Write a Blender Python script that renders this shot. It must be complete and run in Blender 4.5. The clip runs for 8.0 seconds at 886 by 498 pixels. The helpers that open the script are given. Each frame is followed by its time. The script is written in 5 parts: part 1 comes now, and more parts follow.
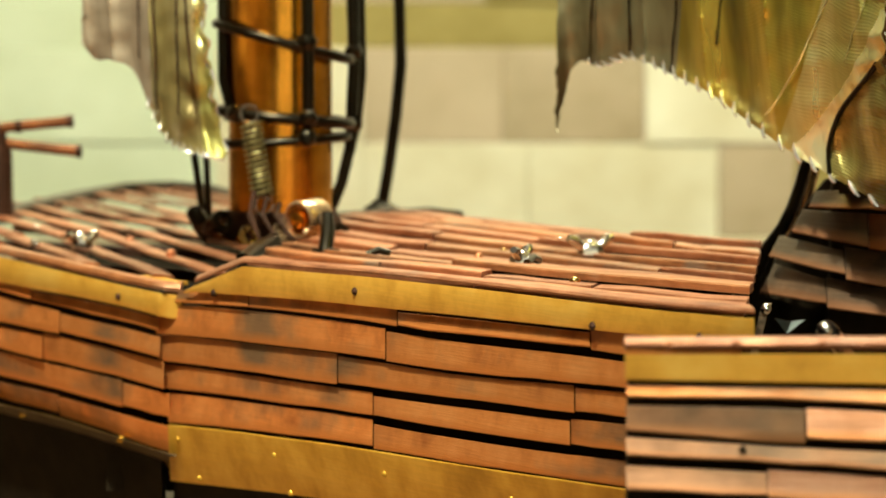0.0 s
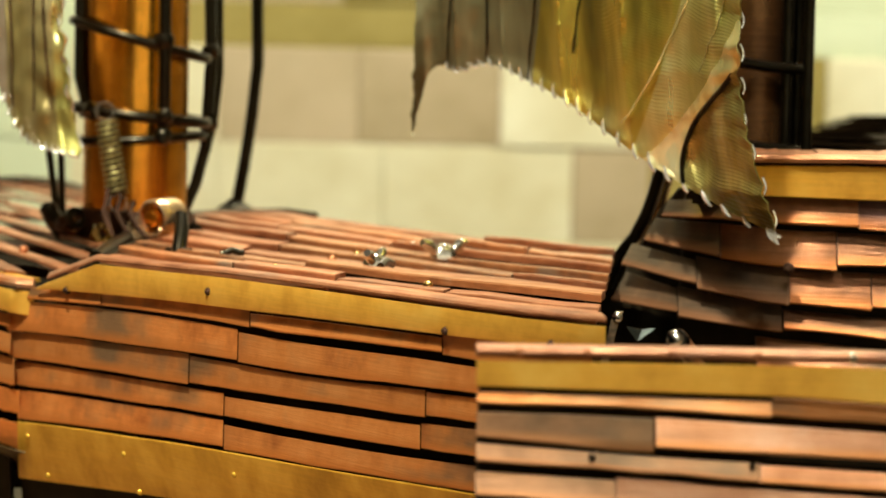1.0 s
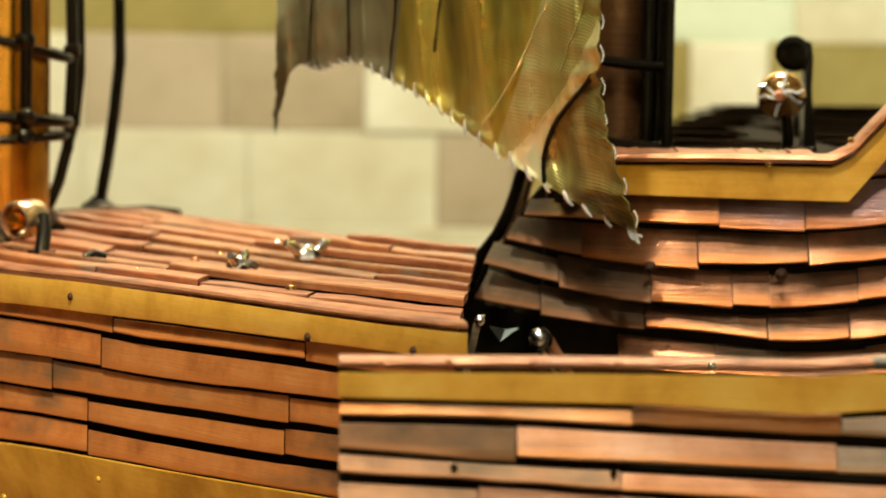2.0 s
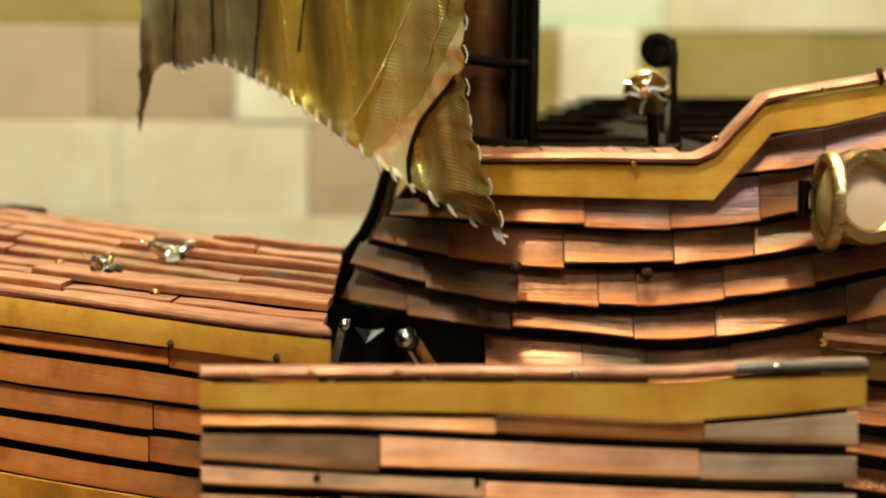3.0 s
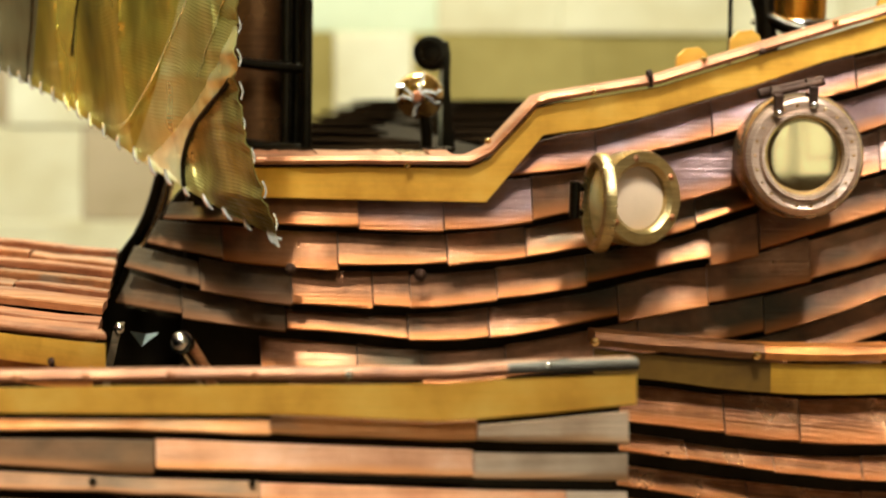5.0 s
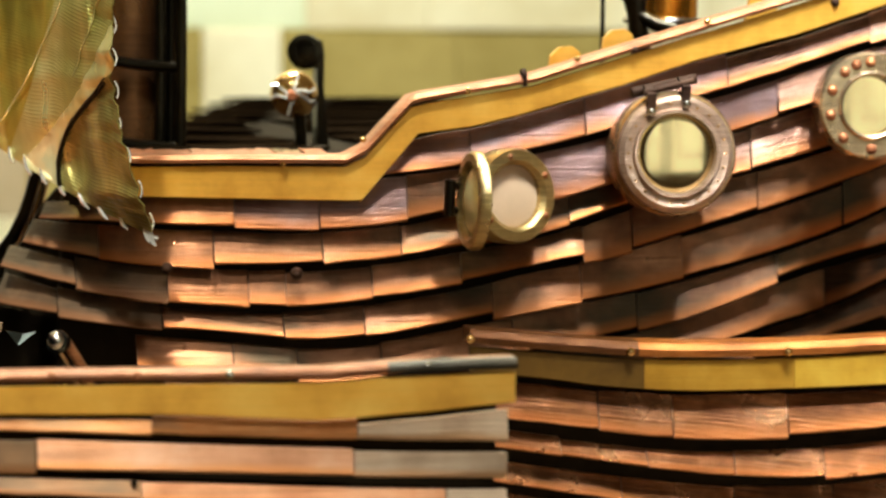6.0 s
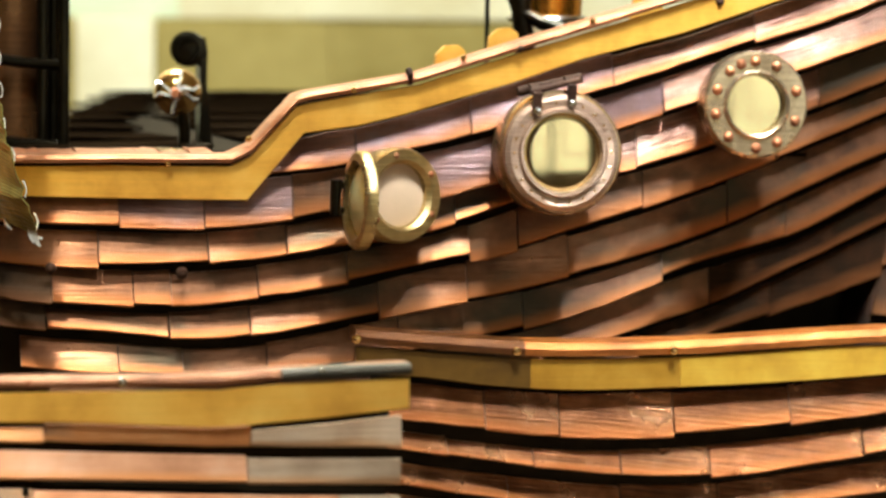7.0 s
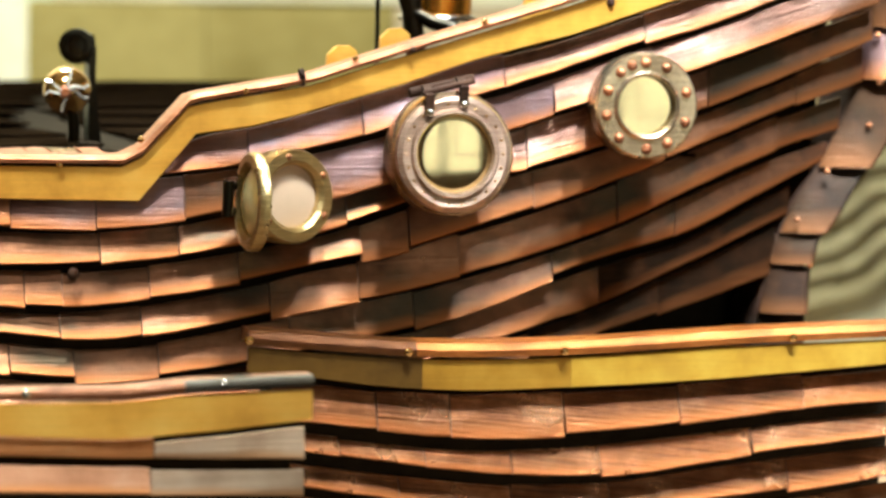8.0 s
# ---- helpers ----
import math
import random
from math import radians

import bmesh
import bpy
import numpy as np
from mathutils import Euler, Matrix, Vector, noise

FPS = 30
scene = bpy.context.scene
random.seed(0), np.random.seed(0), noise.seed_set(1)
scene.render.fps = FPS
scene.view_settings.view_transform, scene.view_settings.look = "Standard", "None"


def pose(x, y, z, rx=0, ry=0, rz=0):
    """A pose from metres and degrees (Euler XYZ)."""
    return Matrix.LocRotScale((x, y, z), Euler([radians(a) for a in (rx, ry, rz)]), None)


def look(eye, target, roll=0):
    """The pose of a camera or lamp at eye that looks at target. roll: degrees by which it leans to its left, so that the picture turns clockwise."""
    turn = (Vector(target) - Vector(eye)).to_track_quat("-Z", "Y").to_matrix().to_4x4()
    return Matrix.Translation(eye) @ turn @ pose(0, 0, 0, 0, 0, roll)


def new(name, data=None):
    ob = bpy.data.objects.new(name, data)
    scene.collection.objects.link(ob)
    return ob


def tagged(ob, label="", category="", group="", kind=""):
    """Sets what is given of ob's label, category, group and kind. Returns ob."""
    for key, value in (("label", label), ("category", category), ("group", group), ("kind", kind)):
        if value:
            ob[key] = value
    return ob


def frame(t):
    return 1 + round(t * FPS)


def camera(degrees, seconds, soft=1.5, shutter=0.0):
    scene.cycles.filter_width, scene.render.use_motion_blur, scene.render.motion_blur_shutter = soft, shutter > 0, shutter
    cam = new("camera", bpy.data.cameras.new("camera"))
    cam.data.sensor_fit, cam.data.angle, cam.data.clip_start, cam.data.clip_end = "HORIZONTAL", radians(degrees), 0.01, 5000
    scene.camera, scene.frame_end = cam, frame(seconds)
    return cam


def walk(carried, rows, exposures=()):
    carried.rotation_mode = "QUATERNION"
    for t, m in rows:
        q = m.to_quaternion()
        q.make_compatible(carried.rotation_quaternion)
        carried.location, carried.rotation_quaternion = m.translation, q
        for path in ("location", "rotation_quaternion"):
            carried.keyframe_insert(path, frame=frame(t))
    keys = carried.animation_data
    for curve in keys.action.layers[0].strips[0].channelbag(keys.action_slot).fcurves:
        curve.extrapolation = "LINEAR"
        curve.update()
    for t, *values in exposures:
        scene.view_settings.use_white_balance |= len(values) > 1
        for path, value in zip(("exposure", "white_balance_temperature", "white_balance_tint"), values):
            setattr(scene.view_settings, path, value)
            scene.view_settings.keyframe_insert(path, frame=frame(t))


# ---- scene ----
cam = camera(14.884, 8.0, 1.75)
cam.data.dof.use_dof = True
cam.data.dof.focus_distance = 0.825
cam.data.dof.aperture_fstop = 26.0
# seconds, stops, kelvin, tint
EXPOSURES = [(0.0, 0.02, 6650, 4), (0.5, 0.02, 6700, 5), (1.0, -0.09, 6720, 7), (1.5, -0.09, 6750, 8), (3.0, -0.25, 6750, 10), (3.5, -0.16, 6650, 9), (4.0, 0.07, 6350, 6), (5.5, 0.02, 6300, 9), (6.5, 0.10, 6050, 9), (7.5, 0.28, 5750, 8), (8.0, 0.30, 5700, 8)]
# seconds, eye, turn
PATH = [
    (0.0, -0.0000, 0.0000, 1.2500, 86.000, -0.000, -0.000),
    (0.5, -0.0015, 0.0003, 1.2493, 86.080, -0.880, -1.163),
    (1.0, -0.0003, -0.0016, 1.2511, 86.018, -1.262, -2.404),
    (1.5, -0.0003, -0.0045, 1.2549, 85.827, -1.163, -3.535),
    (3.0, 0.0036, -0.0014, 1.2636, 85.351, -0.685, -6.800),
    (3.5, 0.0036, -0.0021, 1.2657, 85.248, -0.714, -7.716),
    (4.0, 0.0039, -0.0026, 1.2663, 85.249, -0.670, -8.758),
    (5.5, 0.0022, -0.0084, 1.2630, 85.498, -0.628, -11.647),
    (6.0, -0.0004, -0.0099, 1.2653, 85.368, -0.622, -12.887),
    (6.5, -0.0030, -0.0082, 1.2672, 85.247, -0.686, -13.962),
    (7.0, -0.0049, -0.0061, 1.2694, 85.122, -0.756, -15.127),
    (7.5, -0.0082, -0.0054, 1.2723, 84.964, -0.905, -16.166),
    (8.0, -0.0127, -0.0044, 1.2771, 84.704, -1.043, -17.410),
]
walk(cam, [(t, pose(*r)) for t, *r in PATH], EXPOSURES)

# ---- light ----
world = bpy.data.worlds.new("room_light")
world.use_nodes = True
scene.world = world
world.node_tree.nodes["Background"].inputs[0].default_value = (1.0, 0.93, 0.78, 1)
world.node_tree.nodes["Background"].inputs[1].default_value = 0.10


def lamp(name, kind, eye, target, watts, colour, size, cone=50, edge=0.5):
    data = bpy.data.lights.new(name, kind)
    data.energy, data.color = watts, colour
    if kind == "AREA":
        data.shape, data.size, data.size_y = "RECTANGLE" if size > 1 else "DISK", size, 2.05
    else:
        data.shadow_soft_size, data.spot_size, data.spot_blend = size, radians(cone), edge
    ob = new(name, data)
    ob.matrix_world = look(eye, target)
    return ob


lamp("ceiling_spot", "SPOT", (-0.30, 0.18, 2.60), (-0.10, 0.95, 1.17), 320, (1.0, 0.95, 0.78), 0.05, 25, 1.0)
# unseen extra lamp, added to brighten the side panel
lamp("side_fill", "SPOT", (0.00, -0.60, 2.50), (0.035, 0.74, 1.150), 135, (1.0, 0.95, 0.78), 0.05, 12.5, 1.0)
# unseen fill, added to lift the stone wall
lamp("wall_fill", "AREA", (0.22, 1.75, 2.62), (0.20, 2.4, 1.25), 66, (1.0, 0.96, 0.76), 0.6)
lamp("second_spot", "SPOT", (0.25, 0.34, 2.60), (0.40, 0.93, 1.30), 310, (1.0, 0.97, 0.86), 0.08, 23, 1.0)
# unseen narrow lamp, added to brighten the upper plates by the stern
lamp("stern_fill", "SPOT", (0.62, 0.22, 2.60), (0.435, 0.93, 1.335), 560, (0.86, 0.94, 0.97), 0.09, 13.5, 1.0)
lamp("window_daylight", "AREA", (0.90, -2.37, 1.60), (0.90, 0.0, 1.60), 13.0, (1.0, 0.97, 0.72), 2.0)

# ---- materials ----


def material(name):
    m = bpy.data.materials.new(name)
    m.use_nodes = True
    nt = m.node_tree
    return m, nt, nt.nodes["Principled BSDF"]


def node(nt, kind, **sets):
    n = nt.nodes.new(kind)
    for key, value in sets.items():
        n.inputs[key].default_value = value
    return n


def coords(nt, scale, rot=(0, 0, 0), own=True):
    """Object coordinates, shifted for each object, at a scale."""
    tc = nt.nodes.new("ShaderNodeTexCoord")
    mp = node(nt, "ShaderNodeMapping", Scale=scale, Rotation=rot)
    nt.links.new(tc.outputs["Object"], mp.inputs["Vector"])
    if own:
        oi = nt.nodes.new("ShaderNodeObjectInfo")
        mul = node(nt, "ShaderNodeVectorMath")
        mul.operation = "MULTIPLY"
        mul.inputs[1].default_value = (37.0, 53.0, 71.0)
        nt.links.new(oi.outputs["Random"], mul.inputs[0])
        nt.links.new(mul.outputs[0], mp.inputs["Location"])
    return mp


def noise_tex(nt, scale, detail, rough, vec):
    n = node(nt, "ShaderNodeTexNoise", Scale=scale, Detail=detail, Roughness=rough)
    nt.links.new(vec.outputs[0], n.inputs["Vector"])
    return n


def ramp(nt, fac, stops):
    r = nt.nodes.new("ShaderNodeValToRGB")
    e = r.color_ramp.elements
    while len(e) < len(stops):
        e.new(0.5)
    for el, (pos, col) in zip(e, stops):
        el.position, el.color = pos, (*col, 1)
    nt.links.new(fac, r.inputs["Fac"])
    return r


def mix(nt, fac, a, b, blend="MIX"):
    m = nt.nodes.new("ShaderNodeMix")
    m.data_type, m.blend_type = "RGBA", blend
    if isinstance(fac, float):
        m.inputs[0].default_value = fac
    else:
        nt.links.new(fac, m.inputs[0])
    for sock, v in ((m.inputs[6], a), (m.inputs[7], b)):
        if isinstance(v, tuple):
            sock.default_value = (*v, 1)
        else:
            nt.links.new(v, sock)
    return m.outputs[2]


def bump(nt, bsdf, height, strength, distance):
    b = node(nt, "ShaderNodeBump", Strength=strength, Distance=distance)
    nt.links.new(height, b.inputs["Height"])
    nt.links.new(b.outputs[0], bsdf.inputs["Normal"])


def sheet_metal(name, dark, mid, light, patina, metallic, rough, grain=0.35, patina_at=(0.58, 0.72), worn=False, streaky=0.22, gloss=0.4, slant=0.0):
    """Tarnished sheet metal with brushed streaks, blotches and patina."""
    m, nt, b = material(name)
    blot = noise_tex(nt, 55, 5, 0.6, coords(nt, (1, 1, 1)))
    col = ramp(nt, blot.outputs["Fac"], [(0.30, dark), (0.50, mid), (0.72, light)]).outputs[0]
    pat = noise_tex(nt, 26, 4, 0.55, coords(nt, (1, 1, 1.4), (0.4, 0.2, 0.9), own=False))
    mask = ramp(nt, pat.outputs["Fac"], [(patina_at[0], (0, 0, 0)), (patina_at[1], (0.75, 0.75, 0.75))]).outputs[0]
    col = mix(nt, mask, col, patina)
    brushed = coords(nt, (2.2, 1.0, 0.036), (0, -slant, 0))
    brushed.vector_type = "TEXTURE"
    streak = noise_tex(nt, 70, 3, 0.6, brushed)
    st = ramp(nt, streak.outputs["Fac"], [(0.3, (1 - 1.3 * streaky,) * 3), (0.7, (1 + 0.8 * streaky,) * 3)]).outputs[0]
    col = mix(nt, 1.0, col, st, "MULTIPLY")
    oi = nt.nodes.new("ShaderNodeObjectInfo")
    tone = ramp(nt, oi.outputs["Random"], [(0.0, (0.78, 0.78, 0.80)), (0.5, (1, 1, 1)), (1.0, (1.15, 1.08, 1.02))]).outputs[0]
    col = mix(nt, 1.0, col, tone, "MULTIPLY")
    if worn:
        # rubbed bright copper at a plate's lower edge, widened to paint its lit part
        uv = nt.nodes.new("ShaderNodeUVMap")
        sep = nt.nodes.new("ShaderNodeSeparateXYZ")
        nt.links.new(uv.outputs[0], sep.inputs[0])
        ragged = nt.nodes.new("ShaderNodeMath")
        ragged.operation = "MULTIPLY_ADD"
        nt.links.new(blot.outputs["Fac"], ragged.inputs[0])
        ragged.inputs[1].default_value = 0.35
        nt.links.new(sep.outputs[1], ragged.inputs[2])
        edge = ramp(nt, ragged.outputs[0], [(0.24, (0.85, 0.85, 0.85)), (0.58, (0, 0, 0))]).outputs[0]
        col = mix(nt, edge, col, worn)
    nt.links.new(col, b.inputs["Base Color"])
    rg = ramp(nt, blot.outputs["Fac"], [(0.3, (rough + 0.14,) * 3), (0.7, (rough - 0.08,) * 3)])
    nt.links.new(rg.outputs[0], b.inputs["Roughness"])
    b.inputs["Metallic"].default_value, b.inputs["Specular IOR Level"].default_value = metallic, gloss
    bump(nt, b, streak.outputs["Fac"], grain, 0.0012)
    return m


COPPER = sheet_metal("tarnished_copper", (0.18, 0.068, 0.025), (0.35, 0.137, 0.05), (0.48, 0.21, 0.09), (0.20, 0.19, 0.15), 0.5, 0.40)
COPPER_PINK = sheet_metal("pink_copper", (0.24, 0.082, 0.033), (0.39, 0.145, 0.062), (0.51, 0.225, 0.11), (0.26, 0.16, 0.11), 0.65, 0.40)
COPPER_DARK = sheet_metal("dark_copper", (0.022, 0.011, 0.006), (0.045, 0.021, 0.012), (0.09, 0.043, 0.024), (0.03, 0.03, 0.022), 0.3, 0.6, gloss=0.12)
# copper pipe with the shade of the sail in its colour
MAST_SHADED = sheet_metal("sail_shaded_pipe", (0.05, 0.022, 0.009), (0.10, 0.045, 0.017), (0.17, 0.08, 0.03), (0.05, 0.035, 0.02), 0.8, 0.30, 0.1)
BRASS = sheet_metal("brass_sheet", (0.58, 0.285, 0.034), (0.77, 0.410, 0.060), (0.86, 0.53, 0.11), (0.62, 0.31, 0.048), 0.55, 0.36, 0.05, (0.66, 0.85), None, 0.06)
BRONZE = sheet_metal("worn_bronze", (0.30, 0.20, 0.11), (0.52, 0.38, 0.22), (0.74, 0.58, 0.38), (0.46, 0.31, 0.19), 0.9, 0.22, 0.15)
BRASS_OLD = sheet_metal("darkened_brass", (0.38, 0.20, 0.016), (0.54, 0.31, 0.030), (0.66, 0.42, 0.055), (0.40, 0.21, 0.022), 0.55, 0.42, 0.05, (0.62, 0.82), None, 0.06)
# brown copy of the brass, with shade put into its colour
BRASS_DIM = sheet_metal("shade_dim_brass", (0.034, 0.018, 0.003), (0.054, 0.030, 0.005), (0.078, 0.046, 0.009), (0.030, 0.017, 0.004), 0.5, 0.45, 0.05, (0.6, 0.8), None, 0.06)
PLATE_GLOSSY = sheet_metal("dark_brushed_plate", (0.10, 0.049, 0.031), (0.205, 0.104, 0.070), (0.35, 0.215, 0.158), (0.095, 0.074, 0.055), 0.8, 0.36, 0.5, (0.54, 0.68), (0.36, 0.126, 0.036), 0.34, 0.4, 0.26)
# side panel copper, its pale sheen put into the colour
PLATE_SIDE_SHEEN = sheet_metal("lilac_grey_sheen", (0.42, 0.185, 0.095), (0.60, 0.305, 0.175), (0.70, 0.43, 0.29), (0.62, 0.27, 0.11), 0.55, 0.38, 0.3, (0.54, 0.72), (0.62, 0.26, 0.09), 0.12, 0.15)
RING_OLIVE = sheet_metal("golden_bronze_ring", (0.30, 0.19, 0.06), (0.56, 0.40, 0.15), (0.80, 0.64, 0.32), (0.34, 0.20, 0.11), 0.85, 0.28, 0.3)
RING_FACE = sheet_metal("rubbed_bronze_ring", (0.24, 0.15, 0.10), (0.44, 0.295, 0.205), (0.68, 0.50, 0.37), (0.34, 0.20, 0.13), 0.75, 0.34, 0.4)
PLATE_STEEL = sheet_metal("grey_plate", (0.05, 0.043, 0.030), (0.085, 0.072, 0.052), (0.14, 0.115, 0.085), (0.13, 0.075, 0.04), 0.6, 0.36, 0.2)
# rubbed copper that also colours the lit lower part of plates
FRESH = (0.62, 0.21, 0.045)
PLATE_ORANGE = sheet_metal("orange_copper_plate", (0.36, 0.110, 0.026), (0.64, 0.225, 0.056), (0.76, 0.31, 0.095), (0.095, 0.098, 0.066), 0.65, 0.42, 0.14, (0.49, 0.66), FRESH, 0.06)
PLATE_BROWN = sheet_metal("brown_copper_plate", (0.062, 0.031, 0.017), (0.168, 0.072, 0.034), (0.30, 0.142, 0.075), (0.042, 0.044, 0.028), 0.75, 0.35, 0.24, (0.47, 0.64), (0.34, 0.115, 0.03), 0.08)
# copper with a cool lilac sheen painted into the colour
PLATE_LILAC_SHEEN = sheet_metal("lilac_sheen_plate", (0.10, 0.048, 0.038), (0.165, 0.090, 0.076), (0.235, 0.148, 0.142), (0.18, 0.152, 0.172), 0.7, 0.36, 0.35, (0.52, 0.66), (0.33, 0.110, 0.025), 0.12)
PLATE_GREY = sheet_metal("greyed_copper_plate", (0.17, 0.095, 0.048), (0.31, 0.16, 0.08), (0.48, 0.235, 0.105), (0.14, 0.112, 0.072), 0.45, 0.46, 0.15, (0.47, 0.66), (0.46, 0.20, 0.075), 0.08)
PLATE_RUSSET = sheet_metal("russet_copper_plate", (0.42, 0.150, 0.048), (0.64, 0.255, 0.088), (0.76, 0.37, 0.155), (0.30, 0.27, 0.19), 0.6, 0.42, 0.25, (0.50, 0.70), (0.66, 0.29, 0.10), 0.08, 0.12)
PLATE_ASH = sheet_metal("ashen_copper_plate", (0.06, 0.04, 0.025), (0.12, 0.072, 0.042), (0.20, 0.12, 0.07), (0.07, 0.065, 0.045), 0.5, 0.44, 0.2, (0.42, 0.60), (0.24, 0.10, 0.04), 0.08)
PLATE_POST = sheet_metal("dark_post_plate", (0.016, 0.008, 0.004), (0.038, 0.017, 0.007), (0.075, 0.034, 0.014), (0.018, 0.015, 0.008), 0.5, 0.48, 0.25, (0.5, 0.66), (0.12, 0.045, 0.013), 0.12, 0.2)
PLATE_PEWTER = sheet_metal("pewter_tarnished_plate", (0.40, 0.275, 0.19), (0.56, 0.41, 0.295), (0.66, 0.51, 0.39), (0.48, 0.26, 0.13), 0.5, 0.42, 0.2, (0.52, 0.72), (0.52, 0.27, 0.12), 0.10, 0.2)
# near-black copper: shade under the hull's turn put into the colour
PLATE_TURN_SHADE = sheet_metal("turn_shade_plate", (0.014, 0.009, 0.005), (0.042, 0.019, 0.009), (0.12, 0.046, 0.018), (0.020, 0.014, 0.007), 0.8, 0.42, 0.25, (0.50, 0.62), (0.22, 0.080, 0.026), 0.2, 0.08)
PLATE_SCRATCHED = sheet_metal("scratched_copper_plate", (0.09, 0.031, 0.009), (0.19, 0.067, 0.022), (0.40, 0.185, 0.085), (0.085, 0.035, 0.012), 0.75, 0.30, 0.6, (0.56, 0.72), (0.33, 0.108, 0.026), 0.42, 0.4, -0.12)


def plain(name, colour, rough, metallic=0.0, gloss=0.5, vary=1.0):
    m, nt, b = material(name)
    n = noise_tex(nt, 120, 4, 0.6, coords(nt, (1, 1, 1)))
    lo, hi = tuple(c * (1 - 0.25 * vary) for c in colour), tuple(min(1, c * (1 + 0.2 * vary)) for c in colour)
    nt.links.new(ramp(nt, n.outputs["Fac"], [(0.3, lo), (0.7, hi)]).outputs[0], b.inputs["Base Color"])
    b.inputs["Roughness"].default_value, b.inputs["Metallic"].default_value, b.inputs["Specular IOR Level"].default_value = rough, metallic, gloss
    bump(nt, b, n.outputs["Fac"], 0.1, 0.0008)
    return m


# browner copies of brass and capping for pieces that catch less light
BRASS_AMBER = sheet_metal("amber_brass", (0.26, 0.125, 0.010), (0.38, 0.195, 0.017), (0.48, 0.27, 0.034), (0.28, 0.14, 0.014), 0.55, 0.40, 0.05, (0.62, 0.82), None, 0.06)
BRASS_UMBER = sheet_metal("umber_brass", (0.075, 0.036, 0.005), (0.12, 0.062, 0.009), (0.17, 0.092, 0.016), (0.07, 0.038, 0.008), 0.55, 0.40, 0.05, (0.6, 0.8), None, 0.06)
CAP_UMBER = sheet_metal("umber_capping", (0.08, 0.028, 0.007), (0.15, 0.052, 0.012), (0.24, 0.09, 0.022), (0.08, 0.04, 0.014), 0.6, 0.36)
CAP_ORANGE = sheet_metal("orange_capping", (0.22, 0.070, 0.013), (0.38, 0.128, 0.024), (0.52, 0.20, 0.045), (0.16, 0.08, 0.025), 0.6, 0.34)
CAP_COPPER = sheet_metal("copper_capping_strip", (0.20, 0.070, 0.028), (0.34, 0.125, 0.050), (0.47, 0.20, 0.085), (0.14, 0.09, 0.055), 0.6, 0.38)
IRON = plain("blackened_iron", (0.030, 0.026, 0.018), 0.30, 1.0)
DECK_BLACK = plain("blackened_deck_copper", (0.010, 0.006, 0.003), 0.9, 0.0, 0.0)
SPRING = plain("olive_brass_wire", (0.32, 0.28, 0.11), 0.45, 0.8)
# near-black for gaps and recesses: their shade is in the colour
DARK = plain("recess_shade", (0.018, 0.013, 0.007), 0.85, 0.0, 0.05)
PIPE = plain("polished_copper_pipe", (0.86, 0.37, 0.045), 0.25, 1.0)
GOLD = plain("polished_brass", (0.86, 0.55, 0.22), 0.10, 1.0)
STEEL = plain("bright_steel", (0.62, 0.60, 0.56), 0.18, 1.0)
LENS_STEEL = plain("smoked_steel", (0.10, 0.12, 0.115), 0.27, 1.0)
WIRE = plain("silver_wire", (0.94, 0.94, 0.92), 0.16, 0.85)
DISC = plain("pale_tan_disc", (0.58, 0.42, 0.28), 0.6, vary=0.25)
WOOD = plain("plinth_wood", (0.20, 0.12, 0.06), 0.5)
PAINT = plain("cream_room_paint", (0.62, 0.55, 0.40), 0.85)

# ---- tools ----


def part(name, bm, mat, parent=None, label="", smooth=True):
    """Link a bmesh as one mesh object under a thing or part."""
    me = bpy.data.meshes.new(name)
    bmesh.ops.recalc_face_normals(bm, faces=bm.faces)
    bm.to_mesh(me)
    bm.free()
    me.materials.append(mat)
    if smooth:
        me.shade_smooth()
        me.set_sharp_from_angle(angle=radians(38))
    ob = new(name, me)
    if parent:
        ob.parent = parent
    if label:
        tagged(ob, label)
    return ob


def thing(name, label, category, at=(0, 0, 0), group=""):
    ob = new(name)
    ob.location = at
    ob.empty_display_size = 0.02
    return tagged(ob, label, category, group)


def bend(pts, smooth=True):
    """A function of x through the given points."""
    xs, zs = np.array([p[0] for p in pts]), np.array([p[1] for p in pts])
    if not smooth or len(pts) < 3:
        return lambda x: float(np.interp(x, xs, zs))
    m = np.gradient(zs, xs)

    def at(x):
        if x <= xs[0] or x >= xs[-1]:
            k = 0 if x <= xs[0] else len(xs) - 1
            return float(zs[k] + m[k] * (x - xs[k]))
        k = int(np.searchsorted(xs, x) - 1)
        h = xs[k + 1] - xs[k]
        u = (x - xs[k]) / h
        return float((1 + 2 * u) * (1 - u) ** 2 * zs[k] + u * (1 - u) ** 2 * h * m[k] + u * u * (3 - 2 * u) * zs[k + 1] + u * u * (u - 1) * h * m[k + 1])
    return at


def loft(bm, loops, closed=True, caps=True):
    """Skin a row of loops with the same number of points."""
    rings = [[bm.verts.new(p) for p in loop] for loop in loops]
    n = len(rings[0])
    for a, b in zip(rings, rings[1:]):
        for k in range(n if closed else n - 1):
            bm.faces.new((a[k], a[(k + 1) % n], b[(k + 1) % n], b[k]))
    if caps and closed:
        bm.faces.new(rings[0])
        bm.faces.new(rings[-1])
    return rings


